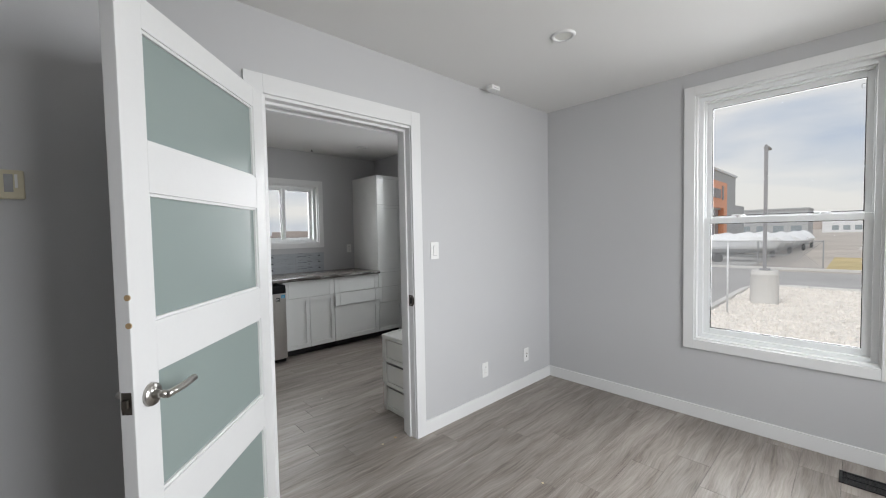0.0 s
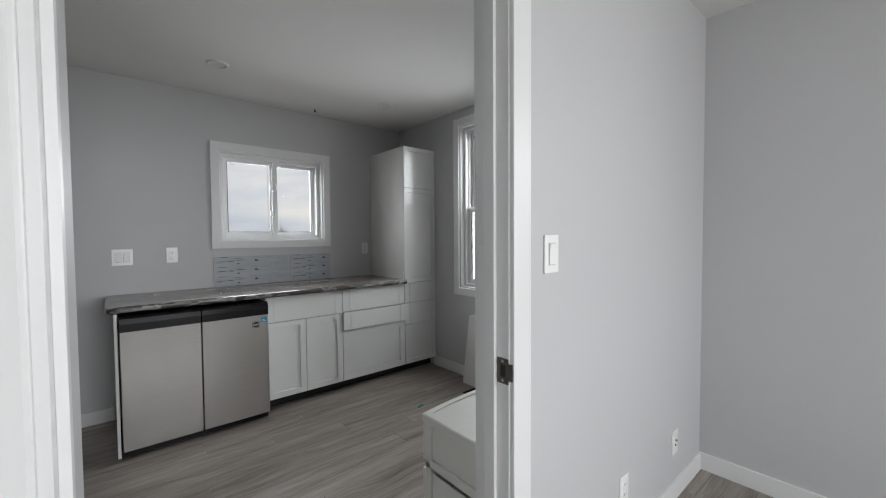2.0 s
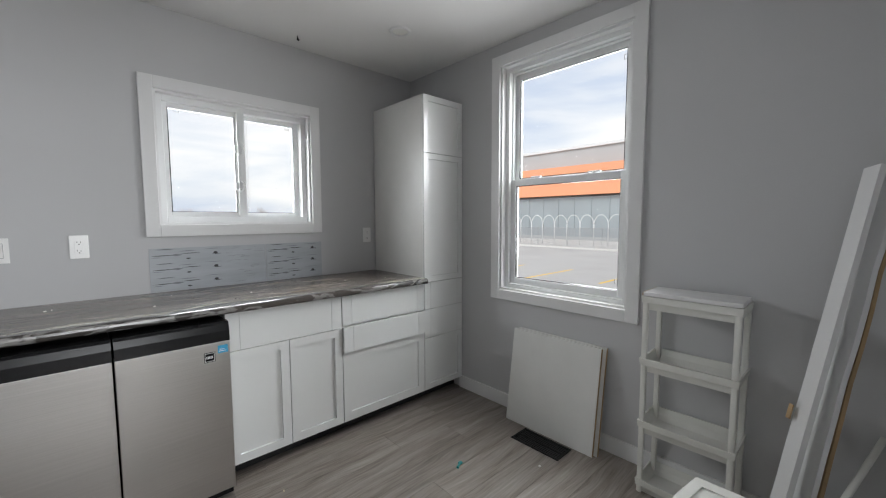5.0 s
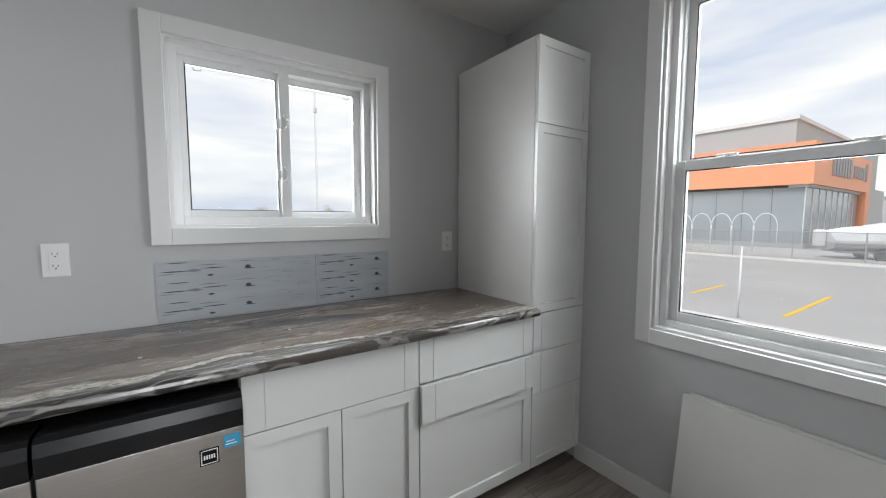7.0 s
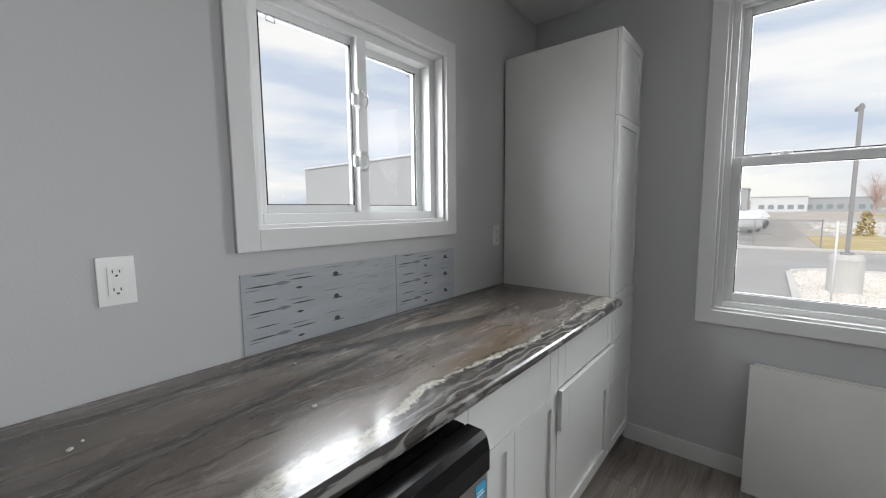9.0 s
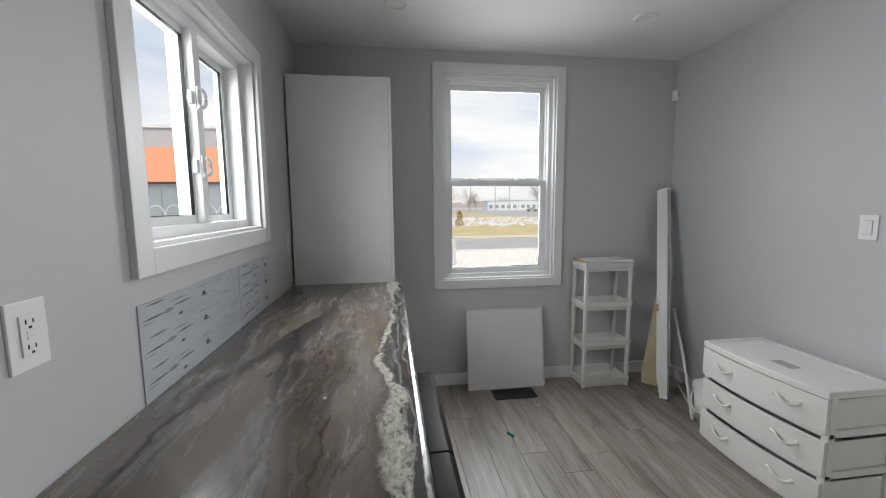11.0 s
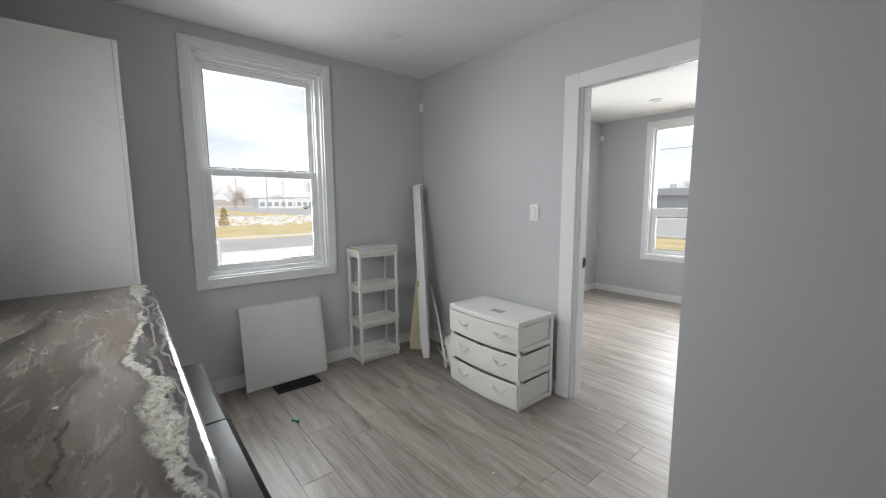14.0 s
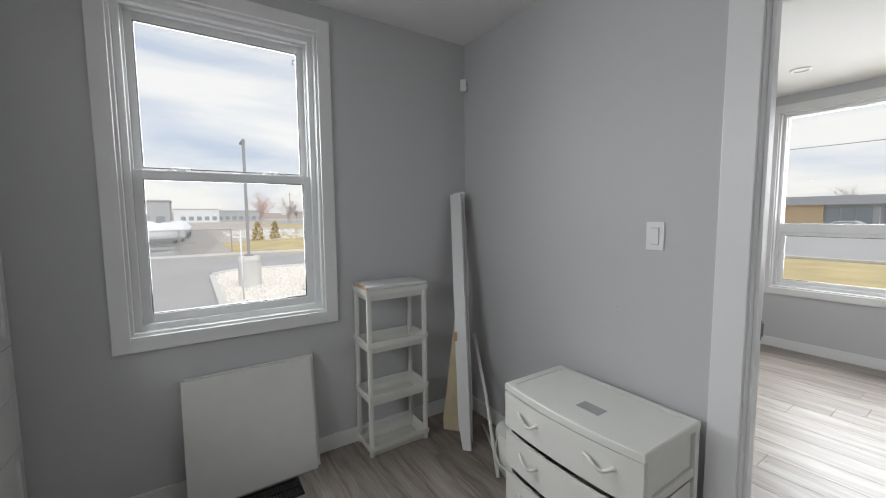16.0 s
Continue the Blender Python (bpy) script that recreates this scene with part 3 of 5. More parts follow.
    l.new(co, sep.inputs[0])
    place = n.new("ShaderNodeMapRange")
    setv(place, {"From Min": 0.98, "From Max": 3.11})
    l.new(sep.outputs["X"], place.inputs["Value"])
    bend = tex(n, l, "Noise", co, Scale=9.0, Detail=3.0, Roughness=0.6)
    fray = tex(n, l, "Noise", co, Scale=34.0, Detail=4.0, Roughness=0.65)
    wob = calc(n, l, "MULTIPLY_ADD", calc(n, l, "SUBTRACT", bend.outputs["Fac"], 0.5), 0.05, calc(n, l, "MULTIPLY", calc(n, l, "SUBTRACT", fray.outputs["Fac"], 0.5), 0.022))
    across = calc(n, l, "ADD", sep.outputs["Y"], wob)

    def course(points):
        """A value that changes along the counter, given as (x, value)."""
        r = ramp(n, [((x - 0.98) / 2.13, (v, v, v)) for x, v in points])
        r.color_ramp.interpolation = "EASE"
        l.new(place.outputs[0], r.inputs[0])
        return r.outputs[0]

    def vein(points, widths, soft=0.3, side=0.0):
        mid = calc(n, l, "MULTIPLY_ADD", course([(x, y - 4.4) for x, y in points]), 1.0, 4.4 + side)
        d = calc(n, l, "DIVIDE", calc(n, l, "ABSOLUTE", calc(n, l, "SUBTRACT", across, mid)), course(widths))
        r = ramp(n, [(soft, (1, 1, 1)), (1.0, (0, 0, 0))])
        l.new(d, r.inputs[0])
        return r.outputs[0]

    def lay(mask, strength, shade):
        nonlocal color
        color = blend(n, l, calc(n, l, "MULTIPLY", mask, strength), color, shade)

    back = [(1.0, 4.80), (1.16, 4.80), (1.34, 4.805), (1.56, 4.825), (1.70, 4.845), (1.85, 4.862), (1.95, 4.878), (2.06, 4.90), (2.24, 4.86), (2.48, 4.82), (2.93, 4.81)]
    wall_side = [(1.0, 5.06), (1.35, 5.05), (1.55, 5.05), (1.75, 5.03), (1.85, 4.985), (2.0, 4.95), (2.13, 4.915), (2.5, 4.83), (3.0, 4.80)]
    olive = [(1.5, 5.13), (1.88, 5.09), (2.12, 5.0), (2.37, 4.92), (2.73, 4.84), (3.0, 4.80)]
    # broad tan patch of print, with some of the window's reflection coloured in
    lay(vein([(1.0, 4.93), (1.4, 4.935), (1.65, 4.95)], [(1.0, 0.08), (1.4, 0.10), (1.62, 0.07), (1.75, 0.002)], 0.1), 0.6, (0.215, 0.180, 0.140))
    lay(vein(olive, [(1.5, 0.002), (1.9, 0.020), (2.3, 0.026), (2.8, 0.015), (3.0, 0.004)], 0.1), 0.55, (0.230, 0.195, 0.125))
    lay(vein(wall_side, [(1.0, 0.012), (1.5, 0.016), (1.8, 0.040), (2.2, 0.030), (2.6, 0.012), (3.0, 0.006)], 0.2), 0.85, (0.042, 0.036, 0.032))
    lay(vein(wall_side, [(1.0, 0.004), (1.5, 0.005), (2.0, 0.008), (2.6, 0.004)], 0.2), 0.85, (0.030, 0.026, 0.024))
    lay(vein(back, [(1.0, 0.012), (1.3, 0.018), (1.6, 0.024), (1.85, 0.050), (2.1, 0.075), (2.35, 0.045), (2.6, 0.014), (2.9, 0.006)], 0.25), 0.90, (0.034, 0.030, 0.028))
    lay(vein(back, [(1.0, 0.004), (1.5, 0.006), (1.75, 0.011), (1.92, 0.014), (2.0, 0.002), (2.9, 0.001)], 0.2, -0.008), 0.28, (0.33, 0.30, 0.26))
    lay(vein([(1.0, 4.745), (1.12, 4.745), (1.24, 4.757), (1.34, 4.78), (1.5, 4.80)], [(1.0, 0.010), (1.3, 0.014), (1.36, 0.006), (1.5, 0.001)], 0.3), 0.85, (0.040, 0.034, 0.031))
    lay(vein([(1.28, 4.695), (1.53, 4.702)], [(1.27, 0.0005), (1.34, 0.006), (1.50, 0.007), (1.56, 0.0005)], 0.3), 0.85, (0.035, 0.031, 0.029))
    crust = [(1.0, 4.512), (1.07, 4.517), (1.25, 4.543), (1.39, 4.55), (1.5, 4.55), (1.64, 4.54), (1.71, 4.565), (1.83, 4.592), (2.05, 4.583), (2.13, 4.562), (2.37, 4.548), (2.8, 4.548), (3.0, 4.542)]
    thick = [(1.0, 0.008), (1.08, 0.009), (1.25, 0.020), (1.39, 0.034), (1.5, 0.036), (1.62, 0.032), (1.70, 0.014), (1.83, 0.019), (1.98, 0.004), (2.07, 0.012), (2.30, 0.011), (2.50, 0.003), (2.72, 0.010), (2.86, 0.038), (3.05, 0.046)]
    lay(vein(crust, [(x, 0.020 + 1.45 * w) for x, w in thick], 0.45, -0.012), 0.9, (0.034, 0.032, 0.031))
    streak = tex(n, l, "Wave", mapped(n, l, flow, (0.25, 1.0, 1), (1, 2, 0)), Scale=11.0, Distortion=9.0, Detail=5.0, Detail_Scale=2.2)
    streak.bands_direction = "Y"
    sr = ramp(n, [(0.66, (0, 0, 0)), (0.95, (1, 1, 1))])
    l.new(streak.outputs["Fac"], sr.inputs[0])
    front = vein([(1.0, 4.485), (3.1, 4.485)], [(1.0, 0.055), (1.7, 0.075), (2.2, 0.095), (3.1, 0.070)], 0.6)
    lay(front, 0.75, (0.045, 0.042, 0.040))
    lay(calc(n, l, "MULTIPLY", sr.outputs[0], front), 0.70, (0.32, 0.31, 0.30))
    grit = tex(n, l, "Noise", mapped(n, l, co, (1, 1.4, 1)), Scale=46.0, Detail=6.0, Roughness=0.72, Distortion=0.6)
    gr = ramp(n, [(0.30, (0.07, 0.062, 0.055)), (0.40, (0.28, 0.255, 0.20)), (0.50, (0.47, 0.45, 0.385)), (0.66, (0.62, 0.61, 0.575))])
    l.new(grit.outputs["Fac"], gr.inputs[0])
    across = calc(n, l, "ADD", across, calc(n, l, "MULTIPLY", calc(n, l, "SUBTRACT", grit.outputs["Fac"], 0.5), 0.05))
    gaps = tex(n, l, "Noise", mapped(n, l, co, (1, 1.6, 1), (4.0, 1.3, 0)), Scale=15.0, Detail=4.0, Roughness=0.6)
    broken = ramp(n, [(0.36, (0, 0, 0)), (0.43, (1, 1, 1))])
    l.new(gaps.outputs["Fac"], broken.inputs[0])
    color = blend(n, l, calc(n, l, "MULTIPLY", vein(crust, thick, 0.6), broken.outputs[0]), color, gr.outputs[0])
    l.new(color, b.inputs["Base Color"])
    setv(b, {"Coat Weight": 0.4, "Coat Roughness": 0.10})
    rr = n.new("ShaderNodeMapRange")
    setv(rr, {"To Min": 0.19, "To Max": 0.34})
    l.new(fine.outputs["Fac"], rr.inputs["Value"])
    l.new(rr.outputs[0], b.inputs["Roughness"])
    return m


def steel_front():
    m = bpy.data.materials.new("brushed_stainless_steel")
    n, l, b = nodes_of(m)
    co = n.new("ShaderNodeTexCoord").outputs["Object"]
    hair = tex(n, l, "Noise", mapped(n, l, co, (2, 2, 900)), Scale=1.0, Detail=2.0)
    cloud = tex(n, l, "Noise", co, Scale=3.0, Detail=3.0)
    r = n.new("ShaderNodeMapRange")
    setv(r, {"To Min": 0.27, "To Max": 0.33})
    l.new(cloud.outputs["Fac"], r.inputs["Value"])
    l.new(r.outputs[0], b.inputs["Roughness"])
    c = ramp(n, [(0.3, (0.50, 0.49, 0.475)), (0.7, (0.58, 0.565, 0.55))])
    l.new(hair.outputs["Fac"], c.inputs[0])
    l.new(c.outputs[0], b.inputs["Base Color"])
    setv(b, {"Metallic": 1.0, "Anisotropic": 0.8, "Anisotropic Rotation": 0.0})
    bp = n.new("ShaderNodeBump")
    setv(bp, {"Strength": 0.04, "Distance": 0.001})
    l.new(hair.outputs["Fac"], bp.inputs["Height"])
    l.new(bp.outputs[0], b.inputs["Normal"])
    return m


def plank_wood():
    """Grey-brown wood-print plank with streaks along its length; each plank takes its own stretch of the print."""
    m = bpy.data.materials.new("grey_wood_plank")
    n, l, b = nodes_of(m)
    co = n.new("ShaderNodeTexCoord").outputs["Object"]
    info = n.new("ShaderNodeObjectInfo")
    shift = n.new("ShaderNodeCombineXYZ")
    l.new(calc(n, l, "MULTIPLY", info.outputs["Random"], 37.0), shift.inputs[0])
    l.new(calc(n, l, "MULTIPLY", info.outputs["Random"], 91.0), shift.inputs[1])
    add = n.new("ShaderNodeVectorMath")
    l.new(co, add.inputs[0])
    l.new(shift.outputs[0], add.inputs[1])
    p = add.outputs[0]
    warp = tex(n, l, "Noise", mapped(n, l, p, (1.2, 3, 1)), Scale=1.5, Detail=2.0)
    wv = n.new("ShaderNodeVectorMath")
    wv.operation = "MULTIPLY_ADD"
    l.new(warp.outputs["Color"], wv.inputs[0])
    wv.inputs[1].default_value = (0.0, 0.10, 0)
    l.new(p, wv.inputs[2])
    g = wv.outputs[0]
    broad = tex(n, l, "Noise", mapped(n, l, g, (0.8, 9, 1)), Scale=1.6, Detail=5.0, Roughness=0.6)
    fine = tex(n, l, "Noise", mapped(n, l, g, (3.0, 70, 1)), Scale=1.6, Detail=4.0, Roughness=0.65)
    mixv = calc(n, l, "MULTIPLY_ADD", fine.outputs["Fac"], 0.45, calc(n, l, "MULTIPLY", broad.outputs["Fac"], 0.62))
    c = ramp(n, [(0.35, (0.088, 0.072, 0.061)), (0.45, (0.185, 0.158, 0.138)), (0.55, (0.265, 0.232, 0.206)), (0.70, (0.37, 0.333, 0.304))])
    l.new(mixv, c.inputs[0])
    tone = n.new("ShaderNodeMapRange")
    setv(tone, {"To Min": 0.90, "To Max": 1.10})
    l.new(info.outputs["Random"], tone.inputs["Value"])
    sc = n.new("ShaderNodeVectorMath")
    sc.operation = "SCALE"
    l.new(c.outputs[0], sc.inputs[0])
    l.new(tone.outputs[0], sc.inputs["Scale"])
    l.new(sc.outputs[0], b.inputs["Base Color"])
    rr = n.new("ShaderNodeMapRange")
    setv(rr, {"To Min": 0.34, "To Max": 0.50})
    setv(b, {"Specular IOR Level": 0.55})
    l.new(fine.outputs["Fac"], rr.inputs["Value"])
    l.new(rr.outputs[0], b.inputs["Roughness"])
    bp = n.new("ShaderNodeBump")
    setv(bp, {"Strength": 0.25, "Distance": 0.0015})
    l.new(mixv, bp.inputs["Height"])
    l.new(bp.outputs[0], b.inputs["Normal"])
    return m


STONE, STEEL, PLANK = stone_top(), steel_front(), plank_wood()
TILE = material("pale_wood_print_tile", (0.42, 0.445, 0.475), 0.35, vary=0.12, scale=3, fine=22, stretch=(1, 1, 9), bump=0.02)
INK = material("dark_print", (0.06, 0.058, 0.06), 0.5, vary=0.2, scale=50)
INKSOFT = material("grey_print", (0.22, 0.23, 0.25), 0.5, vary=0.2, scale=50)

# countertop: flat slab, rounded front nosing, clipped outer corner
CX0, CX1, CY0, CY1, CZ0, CZ1 = 0.985, 3.104, 4.482, YB - 0.002, 0.855, 0.892
counter = thing("countertop", pose(0, 0, 0), "brown-grey stone-print laminate countertop with cream veins", "countertop")


def counter_part(name, prof, label):
    """A run along the counter of an open profile in y and z, its joint side left open, with both ends closed."""
    bm = bmesh.new()
    ends = []
    for x, pull in ((CX0, 0.030), (CX0 + 0.018, 0.010), (CX0 + 0.05, 0.0), (CX1, 0.0)):
        ends.append([bm.verts.new((x, y + (pull if y < CY0 + 0.05 else 0), z)) for y, z in prof])
    for a, b in zip(ends, ends[1:]):
        for i in range(len(prof) - 1):
            bm.faces.new((a[i], a[i + 1], b[i + 1], b[i]))
    bm.faces.new(ends[0])
    bm.faces.new(ends[-1][::-1])
    part(name, bm, STONE, counter, label)


counter_part("slab", [(CY0 + 0.014, CZ0), (CY1, CZ0), (CY1, CZ1), (CY0 + 0.016, CZ1)], "")
counter_part("front_edge", [(CY0 + 0.016, CZ1), (CY0 + 0.007, CZ1 - 0.003), (CY0 + 0.002, CZ1 - 0.009), (CY0, CZ1 - 0.018), (CY0 + 0.002, CZ0 + 0.008), (CY0 + 0.007, CZ0 + 0.002), (CY0 + 0.014, CZ0)], "rounded dark-streaked front edge")


def fridge(x0, x1, label, sticker):
    f = thing("mini_fridge", pose(x0, 4.42, 0), label, "fridge", "pair of under-counter fridges")
    w = x1 - x0
    boxes("body", [(0.004, 0.062, 0.035, w - 0.004, 0.66, 0.835)], DARK, f, "black cabinet")
    bm = bmesh.new()
    box(bm, 0.0015, 0.0, 0.052, w - 0.0015, 0.054, 0.752, bevel=0.002)
    part("door", bm, STEEL, f, "brushed stainless steel door")
    bm = bmesh.new()
    prof = [(-0.005, 0.753), (0.055, 0.753), (0.055, 0.838), (0.014, 0.838), (0.002, 0.828), (-0.005, 0.80)]
    a = [bm.verts.new((0.0015, y, z)) for y, z in prof]
    b = [bm.verts.new((w - 0.0015, y, z)) for y, z in prof]
    for i in range(len(prof)):
        j = (i + 1) % len(prof)
        bm.faces.new((a[i], a[j], b[j], b[i]))
    bm.faces.new(a)
    bm.faces.new(b[::-1])
    part("door_cap", bm, DARK, f, "glossy black top of the door")
    boxes("kick_plate", [(0.006, 0.030, 0.012, w - 0.006, 0.060, 0.050)], DARK, f)
    for x in (0.04, w - 0.06):
        bm = bmesh.new()
        tube(bm, (x, 0.09, 0.001), (x, 0.09, 0.036), 0.016)
        part("foot", bm, DARK, f)
    if sticker:
        s = 0.044
        part_l = boxes("badge", [(w - 0.105, -0.0014, 0.668, w - 0.105 + s, 0.0, 0.668 + s)], DARK, f, "square black badge with a pale rim")
        boxes("rim", ring(w - 0.105 + 0.003, 0.671, w - 0.105 + s - 0.003, 0.668 + s - 0.003, 0.0022, -0.002, -0.0012), SWITCH, part_l)
        boxes("mark", [(w - 0.105 + 0.009 + 0.0055 * i, -0.002, 0.684, w - 0.105 + 0.0125 + 0.0055 * i, -0.0012, 0.695) for i in range(5)], SWITCH, part_l)
        lab = boxes("energy_label", [(w - 0.050, -0.0014, 0.700, w - 0.010, 0.0, 0.735)], BLUE, f, "small blue paper label")
        boxes("mark", [(w - 0.046, -0.002, 0.708, w - 0.018, -0.0012, 0.711), (w - 0.044, -0.002, 0.716, w - 0.024, -0.0012, 0.7185)], SWITCH, lab)
    return f


fridge(1.045, 1.449, "stainless steel mini fridge with black top under the counter", False)
fridge(1.453, 1.857, "stainless steel mini fridge with blue label and badge", True)


# ---- peel-and-stick backsplash tiles under the window ----
def splash(x0, x1, z0, z1, mat, marks, label, seed):
    rnd = random.Random(seed)
    t = thing("backsplash_panel", pose(x0, YB, z0), label, "backsplash", "wood-print backsplash panels")
    w, h = x1 - x0, z1 - z0
    bm = bmesh.new()
    box(bm, 0, -0.0035, 0, w, 0, h)
    part("sheet", bm, mat, t)
    if marks:
        bm, soft, knots = bmesh.new(), bmesh.new(), bmesh.new()
        pitch = h / 3.05
        for r in range(3):
            z = h - 0.030 - r * pitch

            def dash(dest, a, b, dz, th):
                n = 7
                lo = [dest.verts.new((a + (b - a) * i / n, -0.0042, z + dz - th * math.sin(math.pi * i / n) * 0.5 + 0.0012 * math.sin(3.1 * i))) for i in range(n + 1)]
                hi = [dest.verts.new((a + (b - a) * i / n, -0.0042, z + dz + th * math.sin(math.pi * i / n) * 0.5 + 0.0003 + 0.0012 * math.sin(3.1 * i))) for i in range(n + 1)]
                for i in range(n):
                    dest.faces.new((lo[i], lo[i + 1], hi[i + 1], hi[i]))
            dash(bm, 0.01, marks * 0.30, -0.012, 0.0045)
            dash(bm, marks * 0.40, marks * 0.66, -0.004, 0.004)
            dash(bm, marks * 0.08, marks * 0.30, 0.022, 0.0035)
            dash(soft, marks * 0.36, marks * 0.6, 0.010, 0.0035)
            dash(bm, marks * 0.46, marks * 0.53, -0.034, 0.008)
            dash(soft, marks * 0.02, marks * 0.16, -0.022, 0.003)
            dash(soft, marks * 0.26, marks * 0.42, -0.011, 0.012)
            dash(knots, marks * 0.82, marks * 0.96, -0.014, 0.004)
            dash(knots, marks * 0.84, marks * 0.91, -0.007, 0.015)
            dash(soft, marks * 0.72, marks * 0.98, 0.018, 0.0025)
        tagged(part("bark_cracks", bm, INK, t, "dark printed bark cracks"), kind="stuff")
        tagged(part("bark_lines", soft, INKSOFT, t, "grey printed grain lines"), kind="stuff")
        tagged(part("bark_knots", knots, INK, t, "dark printed knots"), kind="stuff")
    if not marks or w > 0.5:
        soft = bmesh.new()
        for _ in range(26):
            a = rnd.uniform((marks or 0) * 1.02, w - 0.06)
            z = rnd.uniform(0.01, h - 0.01)
            box(soft, a, -0.0042, z, a + rnd.uniform(0.02, 0.06), -0.0036, z + 0.0012)
        tagged(part("grain_lines", soft, INKSOFT, t, "fine printed grain"), kind="stuff")
    return t


splash(1.650, 2.262, 0.894, 1.138, TILE, 0.37, "pale wood-print peel-and-stick backsplash sheet with bark marks", 3)
splash(2.266, 2.650, 0.894, 1.138, TILE, 0.36, "pale wood-print backsplash sheet beside the first", 4)


# ---- plates on the walls ----
def plate(name, m, w, h, label, category, kind):
    """A wall plate, its face towards local -y."""
    t = thing(name, m, label, category)
    boxes("cover_plate", [(-w / 2, -0.006, -h / 2, w / 2, 0, h / 2)], SWITCH, t, bevel=0.0025)
    if kind == "gfci":
        boxes("insert", [(-0.017, -0.009, -0.034, 0.017, -0.006, 0.034)], SWITCH, t, bevel=0.001)
        for z in (0.021, -0.021):
            boxes("slots", [(-0.008, -0.0096, z - 0.002, -0.006, -0.0088, z + 0.006), (0.005, -0.0096, z - 0.002, 0.007, -0.0088, z + 0.005), (-0.0025, -0.0096, z - 0.010, 0.0025, -0.0088, z - 0.006)], BLACK, t, "dark socket slots")
        boxes("test_button", [(-0.007, -0.0105, -0.0075, 0.007, -0.009, -0.0015)], SWITCH, t)
        boxes("reset_button", [(-0.007, -0.0105, 0.0015, 0.007, -0.009, 0.0075)], SWITCH, t)
    elif kind == "duplex":
        for z in (0.02, -0.02):
            bm = bmesh.new()
            tube(bm, (0, -0.006, z), (0, -0.0085, z), 0.016, 0.0155, 20)
            part("socket", bm, SWITCH, t)
            boxes("slots", [(-0.007, -0.0092, z, -0.005, -0.0084, z + 0.007), (0.005, -0.0092, z, 0.007, -0.0084, z + 0.006)], BLACK, t, "dark socket slots")
    elif kind == "cable":
        for z in (0.012, -0.012):
            bm = bmesh.new()
            tube(bm, (0, -0.006, z), (0, -0.016 if z > 0 else -0.008, z), 0.006, 0.005, 12)
            part("jack", bm, DARK if z < 0 else CHROME, t, "small dark jack")
    else:
        for i in range(kind):
            x = (i - (kind - 1) / 2) * 0.046
            boxes("rocker_well", [(x - 0.0175, -0.0068, -0.034, x + 0.0175, -0.006, 0.034)], LABELGREY, t, "thin grey gap")
            bm = bmesh.new()
            a = [bm.verts.new(v) for v in ((x - 0.016, -0.0062, -0.0325), (x + 0.016, -0.0062, -0.0325), (x + 0.016, -0.0062, 0.0325), (x - 0.016, -0.0062, 0.0325), (x - 0.016, -0.0085, -0.032), (x + 0.016, -0.0085, -0.032), (x + 0.016, -0.0125, 0.032), (x - 0.016, -0.0125, 0.032))]
            for f in ((0, 3, 2, 1), (4, 5, 6, 7), (0, 1, 5, 4), (1, 2, 6, 5), (2, 3, 7, 6), (3, 0, 4, 7)):
                bm.faces.new([a[k] for k in f])
            part("rocker", bm, SWITCH, t)
    return t


plate("light_switch", pose(2.048, YD, 1.241), 0.072, 0.116, "white rocker light switch beside the doorway", "switch", 1)
plate("wall_outlet", pose(2.553, YD, 0.285), 0.070, 0.114, "white wall outlet above the baseboard", "outlet", "duplex")
plate("cable_outlet", pose(3.100, YD, 0.280), 0.070, 0.114, "white cable plate with dark jacks near the corner", "outlet", "cable")
plate("light_switch", pose(2.181, YK, 1.250, 0, 0, 180), 0.072, 0.116, "white rocker light switch above the plastic drawers", "switch", 1)
plate("double_switch", pose(1.081, YB, 1.158), 0.118, 0.116, "white double rocker switch beside the outer door", "switch", 2)
plate("wall_outlet", pose(1.374, YB, 1.164), 0.072, 0.116, "white outlet with test buttons above the counter", "outlet", "gfci")
plate("wall_outlet", pose(3.031, YB, 1.175), 0.070, 0.114, "white outlet beside the tall cabinet", "outlet", "gfci")
th = thing("thermostat", pose(0.090, YD, 1.551), "aged beige thermostat on the grey wall", "thermostat")
boxes("housing", [(-0.062, -0.026, -0.049, 0.062, 0, 0.049)], BEIGE, th, bevel=0.006)
boxes("display", [(0.015, -0.028, -0.026, 0.036, -0.0255, 0.034)], LABELGREY, th, "small grey window", bevel=0.002)
boxes("slider", [(0.040, -0.0285, -0.012, 0.047, -0.0255, 0.034)], SWITCH, th)


def pot_light(x, y):
    t = thing("recessed_light", pose(x, y, H), "white recessed ceiling light, switched off", "ceiling light", "recessed ceiling lights")
    bm = bmesh.new()
    outline = [(0.046, -0.002), (0.049, -0.009), (0.063, -0.008), (0.068, 0.0)]
    seg = 36
    rings = [[bm.verts.new((r * math.cos(2 * math.pi * k / seg), r * math.sin(2 * math.pi * k / seg), z)) for k in range(seg)] for r, z in outline]
    for a, b in zip(rings, rings[1:]):
        for k in range(seg):
            bm.faces.new((a[k], a[(k + 1) % seg], b[(k + 1) % seg], b[k]))
    part("trim_ring", bm, TRIM, t, "", True)
    bm = bmesh.new()
    tube(bm, (0, 0, -0.0022), (0, 0, -0.0005), 0.0485, 0.0485, 36)
    part("lens", bm, PLASTIC, t, "milky unlit lens")


for x, y in ((1.596, 4.494), (2.889, 4.484), (2.879, 3.042), (2.302, 1.392), (2.427, -0.14)):
    pot_light(x, y)

